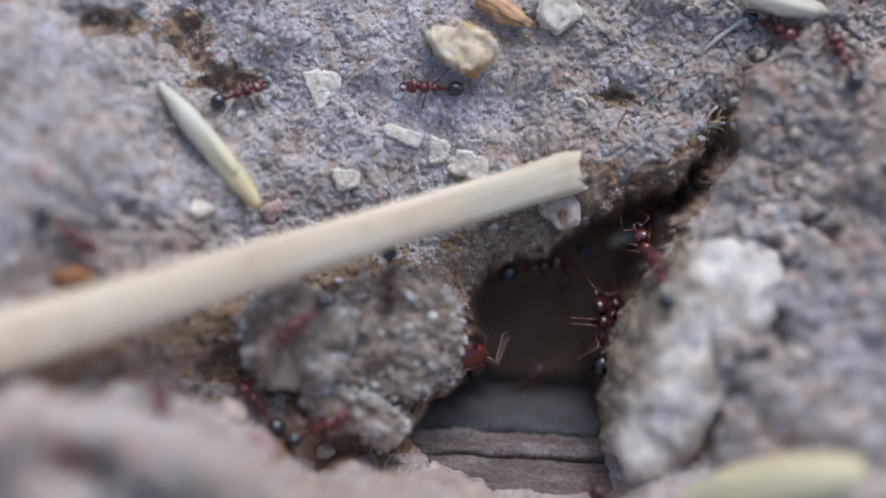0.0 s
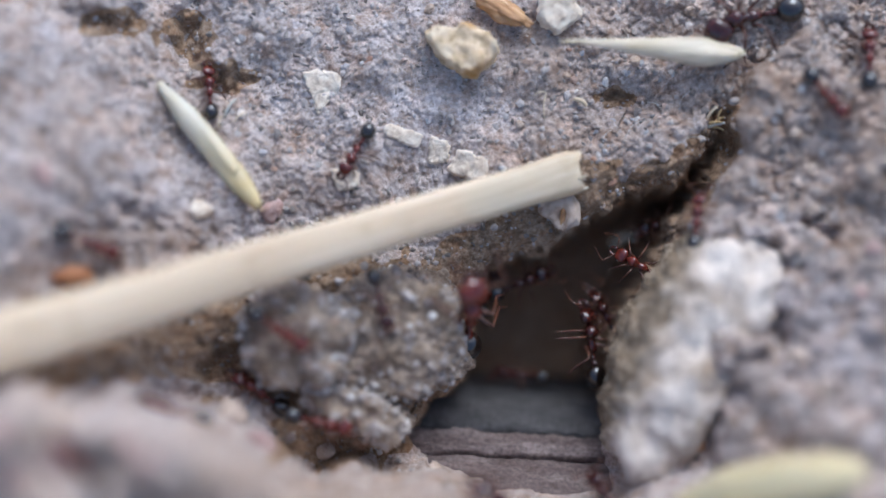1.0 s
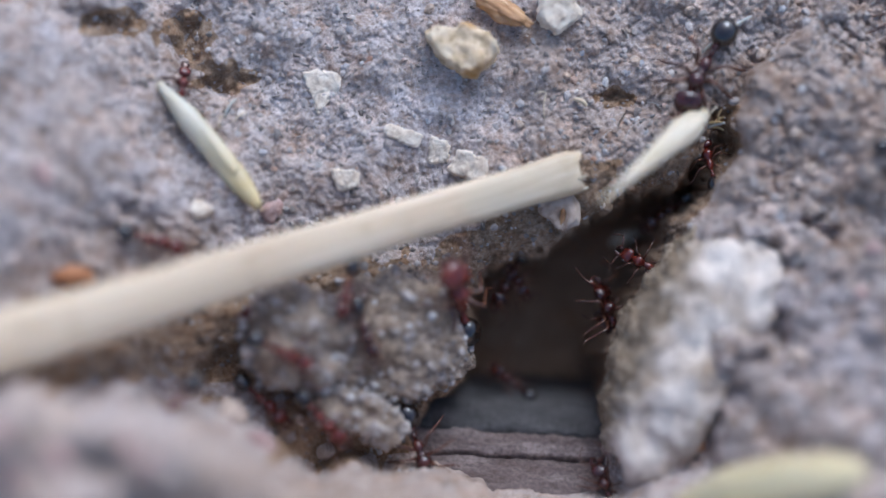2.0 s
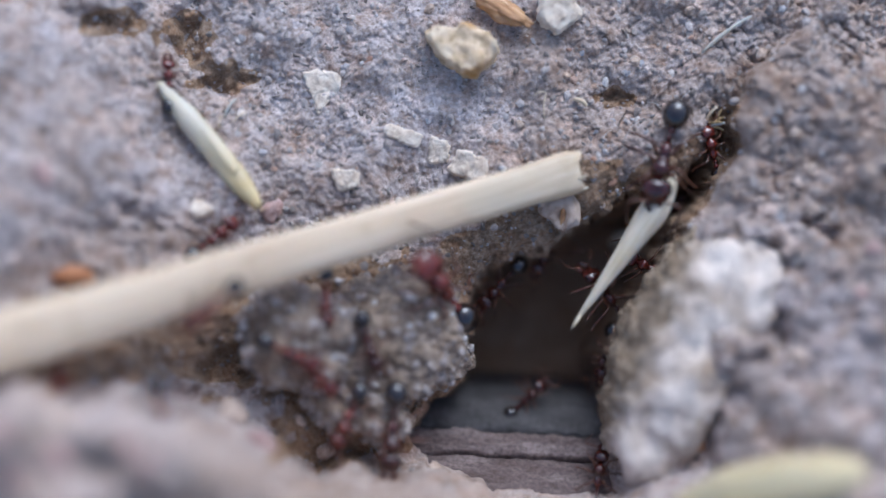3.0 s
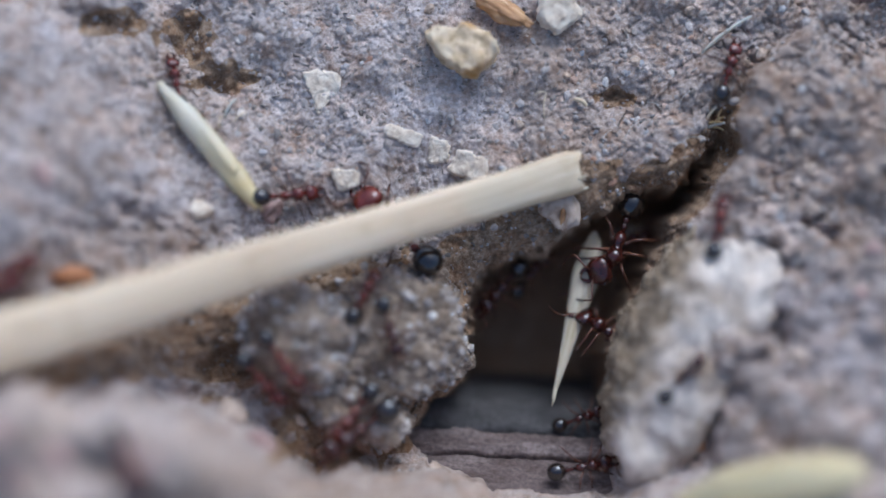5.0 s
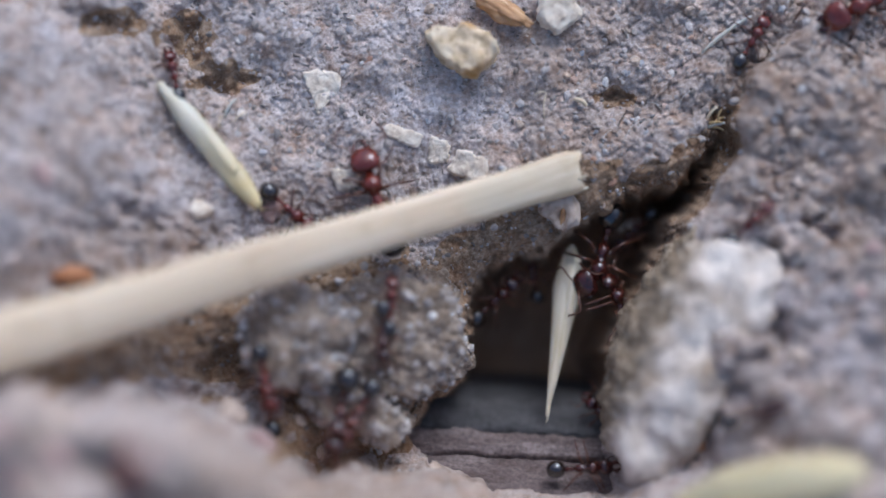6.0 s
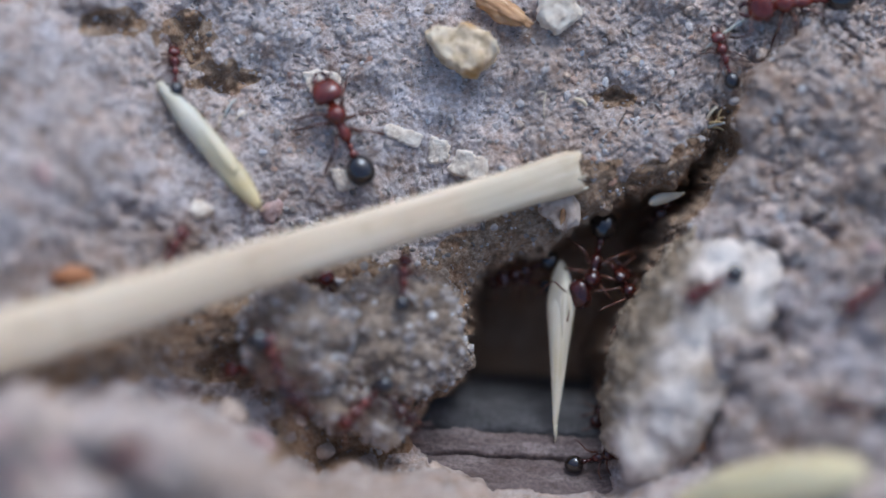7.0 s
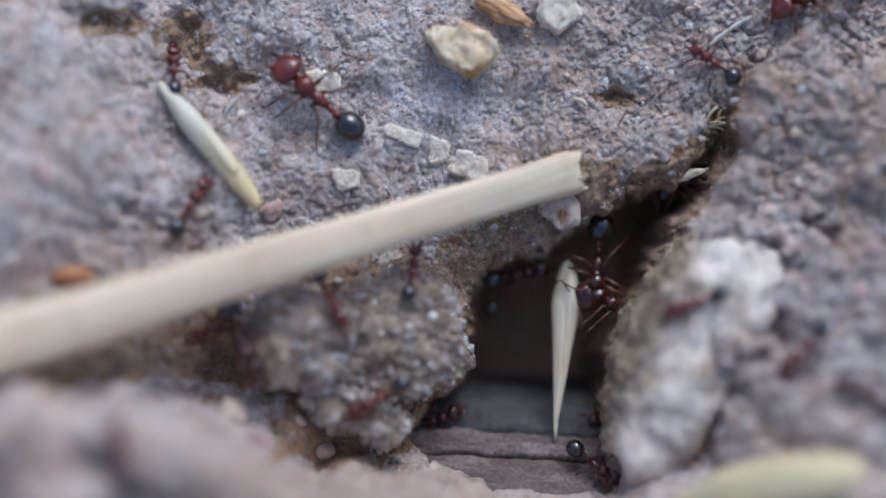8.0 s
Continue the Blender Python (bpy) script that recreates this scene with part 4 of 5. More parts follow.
WAYS['carrier'] = (0.92, 0, [(0, 26.5, 20.5, -174, 1.5), (0.5, 26.3, 19.2, -202, 1.5), (0.8, 24.2, 17.8, -190, 1.5), (1, 21.3, 16.4, -167, 1.5), (1.4, 20.8, 16.3, -166, 1.5), (1.5, 20.8, 16.0, -162, 1.5), (1.7, 19.1, 14.4, -136, 1.5), (2.2, 17.9, 11.2, -111, 1.8), (2.8, 16.1, 7.5, -103, 2.0), (3, 15.7, 6.2, -106, 2.0), (3.5, 14.5, 4.2, -118, 1.8), (4.0, 13.68, 1.83, -122, 0.0), (4.6, 13.33, 0.38, -111, -1.8), (5.2, 12.48, -0.2, -107, -2.6), (5.8, 11.63, -0.9, -104, -3.0), (6.5, 11.63, -0.9, -104, -3.0), (7.0, 11.13, -1.7, -103, -3.1), (7.5, 11.2, -1.78, -98, -3.1), (8.0, 11.36, -1.86, -95, -3.1)])
WAYS['major'] = (0.98, 0, [(0, 1.78, -6.84, 110, -1.14, 75), (0.2, 1.75, -6.81, 110, -0.49, 72), (0.4, 2.2, -5.71, 103, 0.26, 68), (0.6, 2.64, -4.62, 90, 1.21, 62), (0.8, 1.5, -4.01, 104, 1.99, 56), (1.0, 1.39, -3.61, 107, 2.39, 55), (1.4, 1.27, -3.08, 107, 2.79, 55), (1.7, 0.81, -2.89, 117, 2.99, 54), (2.2, -0.01, -2.68, 128, 3.2, 50), (2.8, -0.97, -2.49, 139, 3.42, 46), (3.0, -1.04, -2.37, 142, 3.45, 43), (3.3, -1.36, -1.88, 147, 3.34, 36), (3.6, -1.57, -1.52, 151, 3.01, 32), (4.0, -1.63, -1.0, 156, 2.34, 26), (4.5, -2.9, 0.4, 147, 1.5, 6), (4.7, -3.2, 0.9, 147, 1.0), (5.2, -4.1, 2.2, 127, 0.6), (5.8, -4.8, 3.5, 107, 1.0), (6, -4.8, 3.9, 108, 1.2), (6.2, -5.5, 5.0, 112, 1.4), (6.5, -6.1, 6.6, 113, 1.5), (7, -7.5, 9.0, 113, 0.8), (7.5, -8.3, 9.8, 127, 0.6), (8, -9.7, 11.2, 140, 0.3)])
WAYS['puller'] = (0.5, 0, [(0, -14.3, 11.0, 22, 0.8), (0.5, -16.1, 10.9, 24, 0.9), (1, -17.1, 11.5, 91, 0.8), (1.4, -18.4, 12.2, 96, 0.6), (1.7, -18.3, 11.4, 68, 0.9), (2.2, -19.2, 11.5, 90, 1.5), (2.8, -20.0, 11.6, 90, 2.0), (3, -19.8, 12.0, 90, 1.7), (3.5, -18.8, 11.2, 78, 1.5), (4, -19.5, 11.8, 98, 1.6), (4.5, -19.2, 11.8, 96, 1.3), (5.8, -19.6, 12.4, 102, 1.3), (6.5, -19.4, 12.8, 89, 1.0), (8, -19.5, 12.9, 87, 0.9)])
WAYS['walker'] = (0.52, 0, [(0, -0.9, 11.6, 179, 0.1), (0.2, -2.5, 11.7, 158, -0.0), (0.5, -3.8, 11.0, 195, -0.1), (0.7, -5.2, 8.9, 224, 0.7), (1, -6.5, 6.7, 240, 1.5), (1.2, -6.4, 5.8, 241, 1.6), (1.4, -6.3, 4.4, 269, 1.5), (1.5, -6.2, 4.1, 272, 1.5), (1.6, -6.0, 1.7, 269, 7.5), (1.7, -6.1, -0.5, 270, 8.0), (1.85, -6.2, -2.8, 266, 7.5), (2.2, -7.4, -3.6, 246, 3.0), (2.8, -8.2, -3.8, 267, 5.2), (3.5, -8.0, -3.5, 281, 5.0), (4.5, -6.4, -3.0, 405, 3.5), (5.8, -3.7, -3.3, 450, 4.0), (6.5, -3.5, -4.7, 439, 4.3), (7, -2.8, -2.1, 445, 3.4), (7.5, -2.5, -1.8, 452, 3.2), (8, -2.2, -1.5, 440, 2.9)])
WAYS['red_a'] = (0.62, 0, [(0, 28.3, 13.4, 108, 2.4), (0.3, 28.6, 13.3, 103, 2.4), (0.5, 29.1, 12.7, 98, 2.7), (1, 30.4, 13.6, 87, 2.4), (1.5, 31.5, 14.7, 83, 1.7), (1.7, 31.7, 15.2, 81, 1.5), (2.8, 35.9, 19.2, 67, 1.4), (8, 37.6, 19.9, 69, 0.9)])
WAYS['red_b'] = (0.55, 0, [(0, 24.1, 15.6, -38, 0.0), (0.2, 24.1, 14.6, -32, 1.6), (0.4, 25.4, 13.0, -29, 3.1), (0.6, 25.7, 12.9, -32, 2.9), (0.8, 26.7, 12.7, -38, 3.0), (1, 27.3, 10.4, -56, 3.1), (1.2, 28.2, 9.0, -48, 3.9), (1.5, 29.7, 7.9, -31, 4.5), (1.7, 31.0, 6.5, -35, 5.2), (2.8, 36.1, 4.7, -22, 5.4), (8, 36.5, 4.3, -22, 5.5)])
WAYS['rim_a'] = (0.54, 0, [(0, 15.4, -2.0, 108, 4.7), (0.5, 16.4, -0.9, 99, 4.7), (1, 18.4, 2.0, 91, 4.3), (1.5, 19.4, 4.6, 101, 2.8), (1.7, 19.6, 5.9, 103, 0.8), (2.8, 19.2, 7.3, 111, 0.8), (3.5, 19.3, 7.5, 108, 0.8), (4, 19.0, 8.7, 103, 0.8), (4.3, 19.5, 10.7, 88, 0.8), (4.6, 19.7, 12.0, 80, 0.9), (5.2, 21.0, 13.7, 70, 0.6), (5.8, 22.4, 15.3, 57, 0.1), (6, 22.4, 15.3, 59, 0.1), (6.5, 22.2, 15.0, 61, 0.2), (6.8, 20.9, 14.3, 82, 0.4), (7, 20.1, 14.0, 109, 0.6), (7.2, 19.7, 13.8, 130, 0.5), (7.5, 19.4, 13.7, 144, 0.5), (8, 19.2, 13.6, 144, 0.5)])
WAYS['rim_b'] = (0.56, 0, [(0, 14.9, -0.2, 110, -0.5), (0.5, 14.5, -0.9, 139, -0.3), (1, 14.2, -1.1, 151, -0.2), (1.5, 14.3, -1.1, 150, -0.2), (1.7, 14.5, -1.1, 152, -0.2), (2.8, 15.1, -1.0, 151, 0.4), (3, 14.8, -1.3, 155, 0.4), (3.5, 15.6, -1.1, 127, 1.0), (4, 16.7, -0.6, 99, 4.8), (4.5, 18.2, 1.2, 96, 4.5), (5.2, 20.2, 1.9, 75, 4.8), (5.8, 22.0, 2.2, 48, 4.5), (6.2, 21.7, 2.0, 42, 4.6), (6.5, 20.7, -0.1, 93, 6.1), (6.8, 19.2, -1.7, 235, 5.9), (7, 18.4, -2.9, 207, 6.0), (7.5, 17.5, -4.0, 198, 6.0), (8, 17.3, -3.9, 202, 6.0)])
WAYS['wall_a'] = (0.74, 38, [(0, 11.1, -5.9, 92, -2.5), (0.5, 11.0, -6.0, 88, -2.5), (1, 10.2, -6.8, 100, -2.5), (1.5, 11.3, -5.7, 102, -2.5), (1.7, 11.7, -5.6, 109, -2.5), (2.3, 11.7, -4.5, 114, -2.5), (2.8, 11.6, -3.7, 124, -2.5), (3, 11.5, -3.7, 130, -2.5), (3.5, 11.0, -3.9, 140, -2.5), (4, 10.7, -5.3, 166, -2.5), (4.5, 10.9, -7.9, 180, -2.0), (5.2, 11.7, -5.9, 137, -2.5), (5.8, 12.2, -4.4, 117, -2.5), (6.5, 12.8, -3.7, 110, -2.5), (7, 13.2, -3.8, 111, -2.5), (7.5, 13.1, -3.7, 112, -2.5), (8, 12.2, -4.9, 139, -2.5)])
WAYS['wall_b'] = (0.55, 35, [(0, 12.5, -5.3, 93, -3.0), (0.5, 12.6, -5.4, 99, -3.0), (1, 11.5, -4.9, 121, -3.0), (1.7, 12.5, -6.0, 85, -3.0), (2.8, 12.4, -8.3, 253, -3.0), (3.5, 12.6, -7.9, 264, -2.5), (4, 13.7, -8.0, 436, 0.6), (4.5, 14.7, -7.3, 431, 5.8), (5.2, 17.5, -8.9, 399, 6.3), (5.8, 21.0, -10.9, 381, 7.3), (6.5, 23.6, -11.3, 347, 9.4), (7, 27.8, -11.3, 169, 10.9), (7.5, 28.0, -10.0, 142, 9.8), (8, 28.5, -10.4, 151, 9.9)])
WAYS['ledge_a'] = (0.62, 0, [(0, 7.2, -1.3, 11, -4.0), (0.5, 6.7, -2.0, 5, -4.0), (1, 6.1, -2.4, 29, -4.0), (1.5, 5.8, -2.4, -135, -4.0), (2.2, 4.4, -2.5, -112, -4.0), (2.8, 3.3, -3.5, -123, -3.0), (3.5, 5.8, -1.6, -156, -4.0), (4, 6.0, -1.7, -149, -4.0), (5, 4.1, -3.2, -135, -4.0), (5.8, 4.1, -3.7, 42, -3.5), (6.5, 4.3, -3.2, 45, -3.5), (7, 5.8, -1.7, 207, -4.0), (7.5, 6.0, -1.6, 217, -4.0), (8, 6.0, -1.8, 377, -4.0)])
WAYS['ledge_b'] = (0.5, 0, [(0, 9.8, -1.7, -121, -6.0), (1, 3.3, -3.0, -290, -5.0), (1.7, 4.7, -2.7, -405, -3.5), (2.8, 7.5, -0.5, -471, -4.0), (3.5, 8.1, -0.6, -508, -4.0), (4.5, 6.8, -1.7, -670, -5.0), (5.8, 6.8, -1.6, -666, -5.0), (6.5, 6.6, -2.0, -499, -5.0), (8, 4.7, -2.9, -666, -5.0)])
WAYS['crack_ant'] = (0.55, 0, [(0, 17.2, 3.2, -135, -5.0), (0.5, 15.8, 1.9, -156, -4.0), (1, 16.2, 1.9, -159, -4.0), (1.7, 16.1, 2.2, -148, -4.0), (3, 18.3, 4.1, -135, -5.0), (4.5, 15.0, 0.8, -187, -5.0), (5.8, 14.1, 1.1, -135, -5.0), (6.5, 14.5, 1.5, -136, -5.0), (7, 17.0, 3.7, -117, -4.0), (7.5, 16.8, 4.3, -138, -4.0), (8, 17.5, 4.7, -153, -3.0)])
WAYS['deep_ant'] = (0.5, 0, [(0, 6.6, -9.89, 45, -5.9), (1, 5.66, -9.44, 173, -6), (1.7, 4.77, -9.44, 173, -6), (2.8, 5.82, -11.05, 56, -4.0), (3.5, 7.89, -11.05, 8, -4.0), (4, 8.18, -11.14, -11, -3.9), (4.6, 9.72, -12.47, -27, -2.4), (5.8, 11.8, -12.29, 111, -2.6), (7, 11.75, -11.75, 254, -3.2), (8, 11.65, -11.75, 247, -3.2)])
WAYS['slab_a'] = (0.8, 0, [(0, 5.4, -21.3, 150, 7.0), (1, 3.8, -18.1, 153, 7.0), (1.3, 1.2, -16.56, 180, 1.3), (1.5, 0.29, -16.1, 213, 1.1), (1.7, -0.0, -15.49, 284, 0.4), (2.2, -2.6, -14.4, 293, 3.0), (2.8, -2.1, -14.8, 319, 1.0), (3, -3.6, -13.1, 262, 3.9), (3.5, -6.2, -12.4, 202, 4.3), (4, -4.9, -13.2, 234, 4.1), (4.5, -6.1, -13.5, 207, 3.8), (5.8, -6.9, -12.5, 230, 4.2), (6.5, -8.3, -11.3, 330, 4.2), (7, -11.2, -8.9, 302, 5.5), (8, -14.0, -6.7, 293, 5.0)])
WAYS['slab_b'] = (0.6, 0, [(0, 11.83, -18.12, 140, 3.6), (2.8, 11.66, -16.86, 101, 2.2), (3.5, 10.9, -15.67, 41, 0.8), (4.5, 10.53, -15.5, 15, 0.6), (5.8, 10.23, -15.93, 4, 1.1), (6.5, 10.83, -15.76, 0, 0.9), (7, 11.86, -14.97, 18, 0.1), (7.5, 11.86, -14.97, -6, 0.1), (8, 11.6, -15.9, -35, 1.0)])
WAYS['slab_c'] = (0.55, 0, [(0, -3.8, -2.5, -90, 3.6), (0.5, -3.5, -2.8, -77, 3.8), (1.7, -5.4, -5.7, -69, 4.3), (3, -5.1, -6.9, -76, 4.3), (4, -3.5, -6.0, 34, 4.3), (4.5, -3.2, -6.6, -48, 4.3), (5.8, -4.2, -4.7, -112, 4.3), (6.4, -4.2, -9.4, -45, 3.9), (7, -3.2, -11.0, -48, 3.5), (7.5, -1.93, -12.69, -19, -2.6), (8, -0.3, -12.51, 20, -2.7)])
WAYS['left_ant'] = (0.6, 0, [(0, -26.0, 1.0, -32, 7.6), (1, -24.5, 0.3, -21, 7.0), (1.7, -21.7, 0.0, 0, 6.1), (2.8, -16.3, 0.7, -34, 3.8), (3.3, -16.3, 1.2, 143, 3.6), (4, -15.8, 2.1, 55, 3.1), (4.3, -13.3, 3.4, 37, 2.0), (4.5, -11.1, 4.4, 27, 1.8), (4.7, -10.9, 4.2, 24, 1.8), (5.8, -11.1, 2.9, -43, 1.7), (6.2, -10.8, 2.2, -38, 1.6), (6.5, -10.5, 1.3, -32, 1.5), (7, -9.3, -1.2, -51, 1.5), (8, -7.7, -3.8, -63, 5.0)])
WAYS['trough_a'] = (0.62, 0, [(0, -10.0, -5.2, -141, 5.9), (1, -11.1, -5.8, -31, 5.9), (1.7, -11.1, -7.3, -27, 5.9), (2.8, -10.4, -7.3, -25, 5.9), (4, -9.7, -8.0, -34, 5.8), (4.7, -10.3, -7.7, -30, 5.9), (5.8, -12.7, -9.0, -121, 5.1), (6.5, -11.4, -10.9, 31, 2.3), (7.2, -11.8, -6.4, 135, 5.8), (8, -14.7, -5.5, 129, 3.7)])
WAYS['trough_b'] = (0.62, 0, [(0, -8.5, -12.5, 27, 3.7), (1, -8.3, -12.3, -14, 4.0), (1.7, -8.9, -12.2, -15, 3.7), (2.8, -6.7, -12.2, -132, 4.3), (4, -7.5, -12.4, -18, 4.1), (4.5, -6.8, -11.8, -135, 4.3), (5.8, -6.1, -12.0, -115, 4.3), (6.5, -6.3, -11.5, -129, 4.3), (8, -4.9, -10.6, -149, 4.0)])
WAYS['trough_c'] = (0.6, 0, [(0, -13.6, -11.3, 127, 4.4), (1, -13.7, -10.3, 146, 2.5), (2, -12.9, -11.3, 321, 4.0), (3, -8.8, -8.8, 321, 5.6), (4.5, -12.0, -8.6, 248, 5.5), (5.8, -13.1, -10.8, 419, 2.9), (6.5, -12.0, -11.0, 549, 2.8), (7.5, -15.4, -5.7, 562, 3.0), (8, -16.5, -5.2, 562, 3.7)])
WAYS['mound_a'] = (0.62, 0, [(0, -18.9, -11.3, 96, 10.3), (1.7, -18.5, -10.8, 209, 7.1), (2.8, -18.9, -11.4, 282, 10.6), (3.5, -18.8, -11.6, 276, 11.5), (4.5, -19.6, -13.8, 297, 15.8), (6, -20.1, -14.1, 315, 15.8), (8, -20.6, -13.1, 461, 15.4)])
WAYS['mound_b'] = (0.62, 0, [(0, -23.6, -13.4, 149, 16.4), (0.5, -23.3, -13.2, 141, 16.2), (1, -23.8, -13.7, 129, 16.5), (1.7, -23.7, -13.5, 108, 16.5), (3, -26.0, -9.0, 279, 8.8), (4, -28.7, -5.2, 127, 9.4), (4.6, -29.8, -3.3, 27, 9.6), (6, -32.7, -1.8, 27, 10.1), (8, -33.4, -1.8, 27, 10.3)])
WAYS['straw_ant'] = (0.6, 0, [(0, -12.0, -2.1, -158, 1.0), (1.7, -12.5, -2.8, -155, 2.0), (2.4, -13.0, -5.3, -159, 5.0), (2.8, -14.4, -3.9, -139, 8.9), (3, -15.8, -4.0, -140, 9.6), (3.3, -18.0, -4.5, -140, 10.3), (3.6, -21.1, -4.8, -170, 11.0), (4, -27.9, -4.7, -187, 12.8), (4.5, -30.7, -3.5, -197, 14.0), (4.75, -31.4, -2.2, -270, 13.0), (5, -29.8, -1.2, -347, 10.0), (5.8, -21.6, -2.6, -346, 7.0), (6.5, -20.5, -1.4, -290, 6.0), (7, -19.2, -0.2, -301, 5.3), (7.5, -18.3, 2.1, -299, 4.3), (8, -17.9, 3.4, -305, 3.8)])
WAYS['high_ant'] = (0.95, 0, [(0, 37.5, 21.8, 139, 0.9), (4, 37.5, 21.8, 139, 0.9), (5, 34.5, 19.5, 180, 1.1), (5.8, 31.7, 17.9, 204, 0.9), (6, 30.3, 17.4, 205, 1.1), (6.5, 29.0, 17.9, 199, 1.7), (7, 24.9, 17.6, 187, -0.2), (7.5, 24.3, 17.8, 189, -0.1), (8, 27.1, 17.8, 195, 0.0)])
WAYS['right_ant'] = (0.6, 0, [(0, 37.9, -2.6, 158, 7.2), (5, 36.3, -1.8, 158, 7.4), (6, 33.9, -2.7, 202, 7.9), (7, 29.2, -3.2, 219, 8.2), (7.5, 26.0, -6.5, 219, 8.4), (8, 24.8, -7.4, 228, 8.2)])
SEED_WAY = [(0, 15.0, 20.3, 27.6, 17.0, 2.5, 0), (0.5, 12.2, 20.3, 24.7, 16.8, 2.5, 0), (0.7, 11.0, 20.9, 23.4, 15.9, 2.5, 0), (0.8, 10.4, 20.7, 23.0, 15.8, 2.5, 0), (0.9, 9.5, 18.1, 22.5, 15.2, 2.5, 0), (1, 8.8, 15.0, 21.9, 14.0, 2.4, 0), (1.2, 8.0, 13.6, 22.1, 13.9, 2.4, 0), (1.4, 10.0, 12.8, 20.9, 14.0, 2.4, 6.5), (1.5, 11.7, 11.7, 20.5, 14.1, 2.4, 9.0), (1.7, 11.5, 7.5, 19.6, 12.1, 2.2, 8.8), (2.2, 11.6, 1.7, 18.5, 9.4, 2.0, 6.5), (2.8, 11.5, -4.9, 17.2, 6.9, 2.0, 0), (3, 9.4, -5.4, 17.0, 5.6, 2.0, 0), (3.5, 5.3, -4.7, 15.9, 4.1, 1.7, 0), (4, 5.6, -8.8, 12.9, 2.4, -0.1, 0), (4.5, 8.6, -10.4, 12.8, 2.8, -2.2, 0), (5.2, 7.8, -11.6, 11.0, 1.7, -3.2, 0), (5.8, 7.7, -12.5, 9.8, 1.2, -3.2, 0), (6.5, 7.8, -12.5, 9.8, 1.2, -3.2, 0), (7, 8.3, -13.9, 8.8, -0.4, -2.7, 0), (8, 8.3, -13.8, 9.3, -0.4, -2.7, 0)]


LABELS = {
    "carrier": "large red ant carrying a seed into the hole, coloured as in shade", "major": "large glossy ant, dark red with a black rear",
    "puller": "small red ant tugging at a cream seed", "walker": "small red ant walking over soil and straw",
    "red_a": "small bright red ant on a soil clod", "red_b": "small red ant on a soil clod",
    "rim_a": "small red ant climbing the crack beside the clod", "rim_b": "small red and black ant on the pale rock",
    "wall_a": "red ant clinging to the hole wall, coloured as in shade", "wall_b": "small red ant on the hole wall, coloured as in shade",
    "ledge_a": "red ant under the soil ledge, coloured as in shade", "ledge_b": "small ant under the soil ledge, coloured as in shade", "crack_ant": "small ant deep in the crack, coloured as in shade",
    "deep_ant": "small ant on the floor of the hole, coloured as in shade", "slab_a": "black-bellied red ant beside the rock slab", "slab_b": "black and red ant on the rock slab",
    "slab_c": "small ant on the soil clod and slab, coloured as in shade", "high_ant": "large dark red ant on the top of the bank"}


def along_way(rows, t):
    """Place, heading and height at t on a way."""
    ts = [r[0] for r in rows]
    return [float(np.interp(t, ts, [r[k] for r in rows])) for k in (1, 2, 3, 4)] + [float(np.interp(t, ts, [r[5] if len(r) > 5 else 0.0 for r in rows]))]


def on_soil(u, v, turn, w, pitch, roll):
    """Pose of an ant: its feet at height w, leaning with the large forms when it walks on them."""
    a = np.array([u - 1.5, u + 1.5, u, u]), np.array([v, v, v - 1.5, v + 1.5])
    h = broad(*a)
    here = float(np.mean(h))
    hold = float(ramp(2.4, 1.0, abs(here + 0.75 - w)))
    du, dv = (max(-1.6, min(1.6, float(x))) * hold for x in (h[1] - h[0], h[3] - h[2]))
    out = (RISE - SIDE * (du / 3) - AWAY * (dv / 3)).normalized()
    along = SIDE * math.cos(radians(turn)) + AWAY * math.sin(radians(turn))
    along = (along - out * along.dot(out)).normalized()
    m = Matrix((along, out.cross(along), out)).transposed().to_4x4()
    m.translation = bank(u, v, w)
    return m @ pose(0, 0, 0, roll, -pitch, 0)


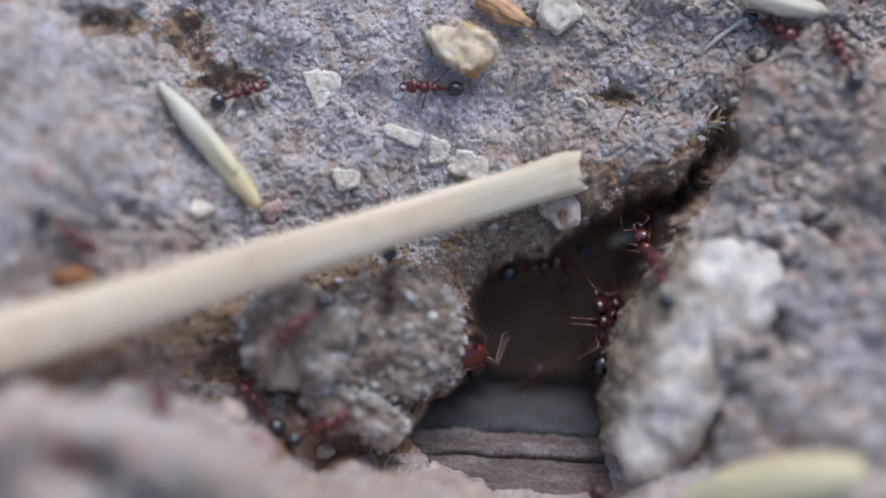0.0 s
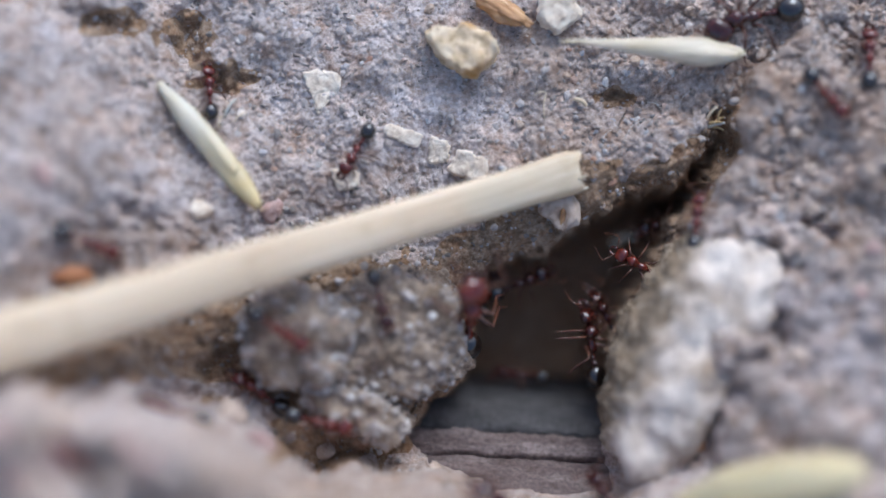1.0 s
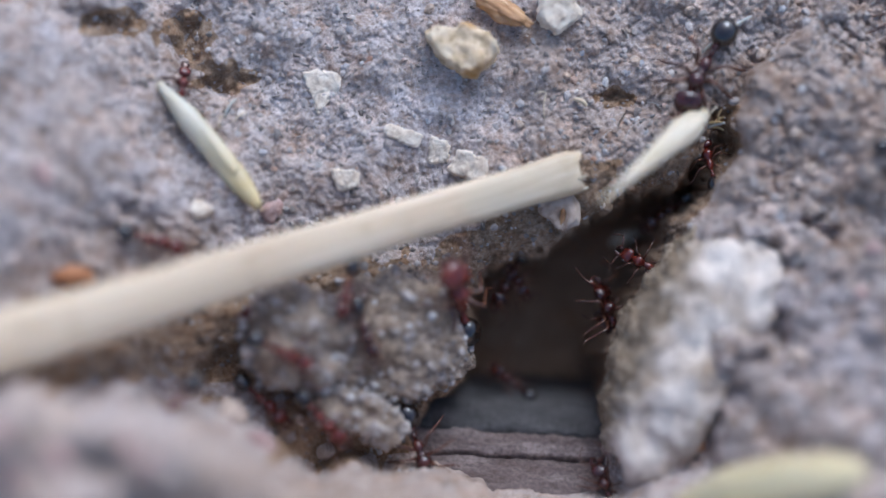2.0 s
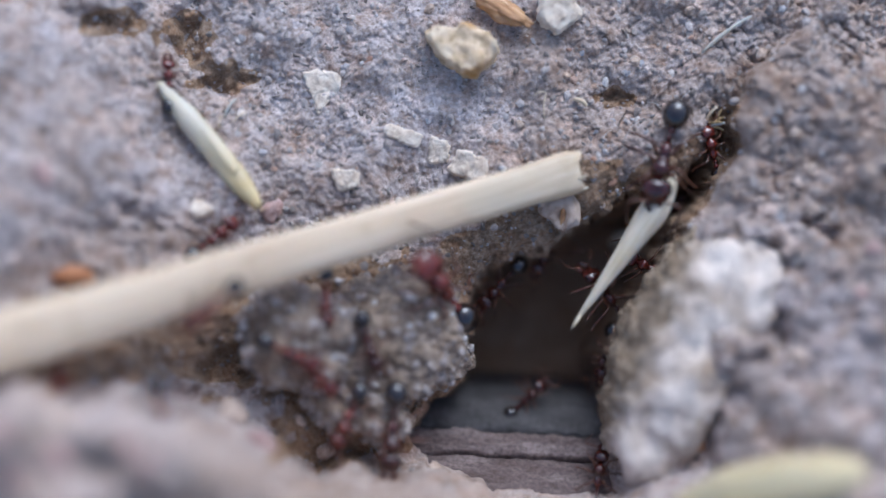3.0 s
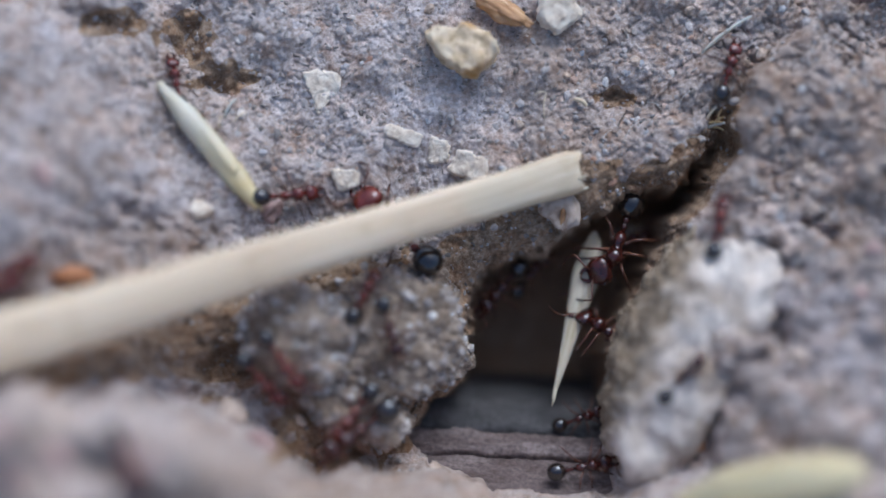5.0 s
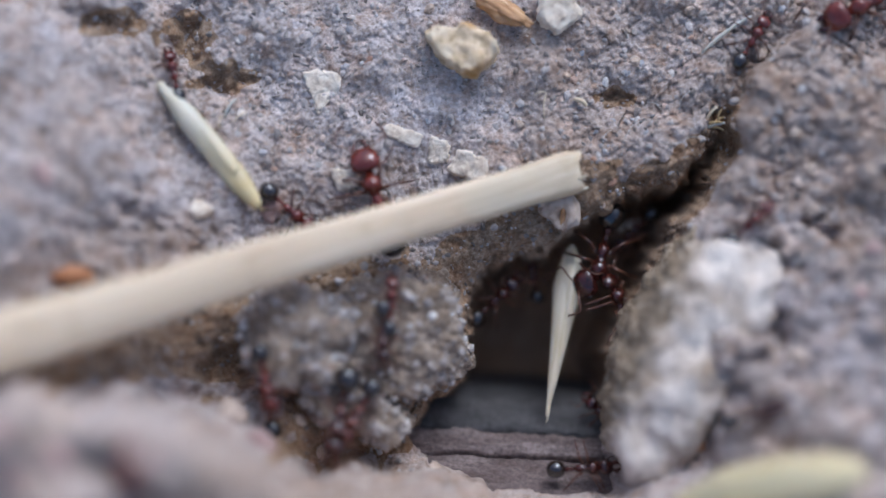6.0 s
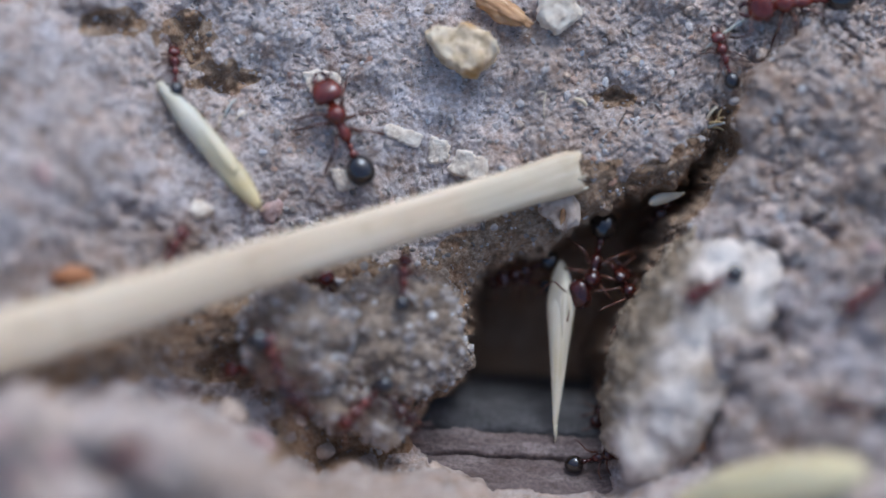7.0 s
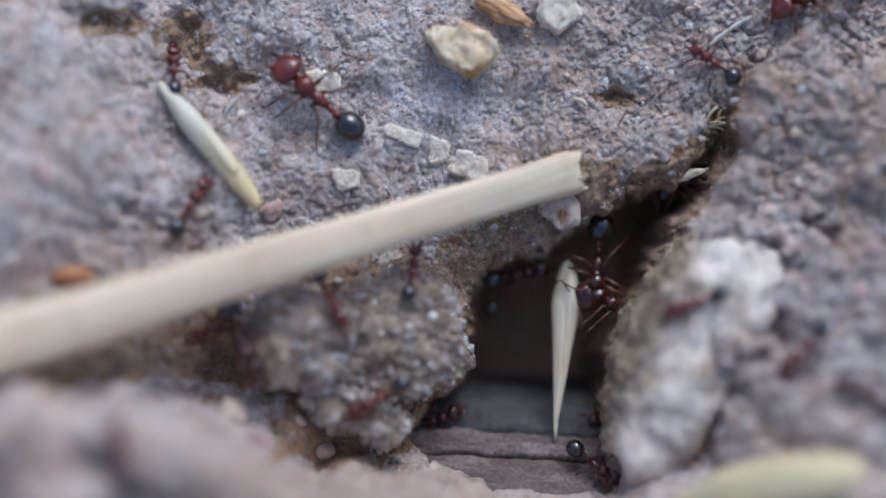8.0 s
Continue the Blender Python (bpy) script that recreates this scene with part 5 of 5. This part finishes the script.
def march(ob, scale, roll, rows, seed):
    """Keys an ant along its way, with its legs stepping in two tripods and its feelers swaying."""
    rng = random.Random(seed)
    times = sorted({round(t, 3) for t in [r[0] for r in rows] + [x * 0.1 for x in range(81)]})
    spots = [along_way(rows, t) for t in times]
    smooth = []
    for i, t in enumerate(times):
        a, b, c = along_way(rows, max(0, t - 0.07)), spots[i], along_way(rows, min(8, t + 0.07))
        smooth.append([(p + 2 * q + r) / 4 for p, q, r in zip(a, b, c)])
    soil = tread([s[0] for s in smooth], [s[1] for s in smooth])
    for s, h in zip(smooth, soil):
        s[3] += (float(h) - s[3]) * float(ramp(2.2, 1.1, abs(h - s[3]))) * float(ramp(30, 8, abs(s[4])))
    ob.scale = (scale, scale, scale)
    walk(ob, [(t, on_soil(*s[:5], roll)) for t, s in zip(times, smooth)])
    phase, phases = rng.random(), []
    for i, t in enumerate(times):
        if i:
            gone = math.hypot(smooth[i][0] - smooth[i - 1][0], smooth[i][1] - smooth[i - 1][1]) + 0.03 * abs(smooth[i][2] - smooth[i - 1][2])
            phase += min(0.34, gone / (2.6 * scale)) + 0.012
        phases.append(phase)
    legs = [c for c in ob.children if c.name.startswith("leg")]
    for n, leg in enumerate(legs):
        hip = leg.location.copy()
        side, k = LEGS[n % 6]
        off = 0.5 * ((k + (side > 0)) % 2)
        bias = rng.uniform(-14, 14)
        rows_leg = []
        for t, p in zip(times, phases):
            a = 2 * math.pi * (p + off)
            m = pose(0, 0, 0, side * (4 + 7 * max(0, math.cos(a))), 0, bias - side * 17 * math.sin(a))
            m.translation = hip
            rows_leg.append((t, m))
        walk(leg, rows_leg)
    for c in ob.children:
        if c.name.startswith("head"):
            for n, f in enumerate(x for x in c.children if x.name.startswith("antenna")):
                at, r = f.location.copy(), rng.uniform(0, 6)
                rows_f = []
                for t in np.arange(0, 8.01, 0.2):
                    m = pose(0, 0, 0, 6 * math.sin(3.1 * t + r), 9 * math.sin(4.3 * t + 2 * r), 14 * math.sin(2.7 * t + 3 * r))
                    m.translation = at
                    rows_f.append((float(t), m))
                walk(f, rows_f)


big = ant("large ant", 1.02)
small = ant("red ant on soil", 0.86, BRIGHT_RED)
# copies of the red ants with the hole's shade put into their colour
big_shaded = ant("large ant coloured as in shade", 1.04, JAW_AND_SHADE_RED)
small_shaded = ant("ant coloured as in shade", 0.86, JAW_AND_SHADE_RED)
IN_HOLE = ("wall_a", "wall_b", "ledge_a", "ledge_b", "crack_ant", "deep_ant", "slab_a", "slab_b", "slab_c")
ANTS = {}
for name, (scale, roll, rows) in WAYS.items():
    u, v, turn, w, pitch = along_way(rows, 0)
    first = big_shaded if name == "carrier" else big if name in ("major", "high_ant") else small_shaded if name in IN_HOLE else small
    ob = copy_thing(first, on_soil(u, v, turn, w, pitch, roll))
    tagged(ob, LABELS.get(name, "small red ant with a black rear on soil"))
    ANTS[name] = ob
for spare in (big, small, big_shaded, small_shaded):
    for o in (*spare.children_recursive, spare):
        bpy.data.objects.remove(o)
cargo = grass_seed(HUSK, 13.0, 1.02, "cream pointed grass seed carried by an ant", 5, True)


crumb_seed = grass_seed(HUSK, 2.7, 0.42, "small cream seed carried out of the crack", 7)
CRUMB_WAY = ((0, 14.0, 0.8, 20, -7.0), (5.8, 14.2, 1.4, 20, -6.0), (6.2, 14.6, 2.2, 25, -3.5), (6.5, 15.1, 2.7, 20, -1.6), (7.0, 16.4, 3.7, 15, -1.0), (7.5, 17.2, 4.7, 15, -0.4), (8.0, 18.0, 5.4, 16, 0.2))


def grains(parent, count):
    """Coarse angular grains that lie singly on the soil, on a few shared meshes."""
    rng = random.Random(21)
    m, n, l, b = material("coarse_grains", 0.6, 0.4)
    info = n.new("ShaderNodeObjectInfo")
    c = colours(n, l, info.outputs["Random"], (0.0, (0.2, 0.155, 0.125)), (0.25, (0.36, 0.3, 0.26)), (0.55, (0.47, 0.41, 0.37)), (0.8, (0.42, 0.4, 0.4)), (0.92, (0.7, 0.62, 0.53)), (1.0, (0.45, 0.24, 0.14)))
    c = mixed(n, l, 0.6, c, colours(n, l, noise_of(n, l, 4200, 4), (0.3, (0.45, 0.42, 0.4)), (0.7, (1.15, 1.15, 1.15))), "MULTIPLY")
    l.new(c, b.inputs["Base Color"])
    meshes = []
    for k in range(7):
        bm = bmesh.new()
        bmesh.ops.create_icosphere(bm, subdivisions=1, radius=1)
        for p in bm.verts:
            p.co *= rng.uniform(0.6, 1.25)
        for p in bm.verts:
            p.co = Vector((p.co.x, p.co.y * 0.8, p.co.z * 0.55)) * MM
        me = bpy.data.meshes.new("grain")
        bm.to_mesh(me)
        bm.free()
        me.materials.append(m)
        meshes.append(me)
    made = 0
    while made < count:
        u, v, r = rng.uniform(-16, 27), rng.uniform(1, 18.5), 0.16 + 0.3 * rng.random() ** 2.2
        if float(hole_distance(np.array([u]), np.array([v]))[0]) > -0.8:
            continue
        ob = new("grain", meshes[made % 7])
        ob.parent = parent
        ob.matrix_world = lying(u, v, rng.uniform(0, 360), 0.05, rng.uniform(-20, 20), rng.uniform(-20, 20), lean=False) @ Matrix.Scale(r, 4)
        made += 1


grains(soil, 220)


def seed_pose(tu, tv, bu, bv, w, rise):
    low = max(w, -0.9) + rise
    near = (140 - low) / (140 - w)
    tip, butt = bank(tu * near, tv * near, low - 0.2), bank(bu, bv, w + 0.2)
    along = (tip - butt).normalized()
    out = (RISE - along * RISE.dot(along)).normalized()
    m = Matrix((along, out.cross(along), out)).transposed().to_4x4()
    m.translation = tip - along * (6.5 * MM)
    return m


def motions():
    for k, (name, (scale, roll, rows)) in enumerate(WAYS.items()):
        march(ANTS[name], scale, roll, rows, k)
    neck = Vector((1.5, 0, 1.6)) * MM
    head = next(c for c in ANTS["carrier"].children if c.name.startswith("head"))
    turns = ((0, 25), (1.0, 48), (1.5, 58), (1.7, 36), (3.0, 8), (3.5, -10), (4.0, -32), (4.6, -48), (5.8, -54), (8, -60))
    walk(head, [(t, Matrix.Translation(neck) @ pose(0, 0, 0, 0, 0, a) @ Matrix.Translation(-neck)) for t, a in turns])
    walk(crumb_seed, [(t, lying(u, v, turn, w=w)) for t, u, v, turn, w in CRUMB_WAY])
    walk(cargo, [(r[0], seed_pose(*r[1:])) for r in SEED_WAY])


motions()
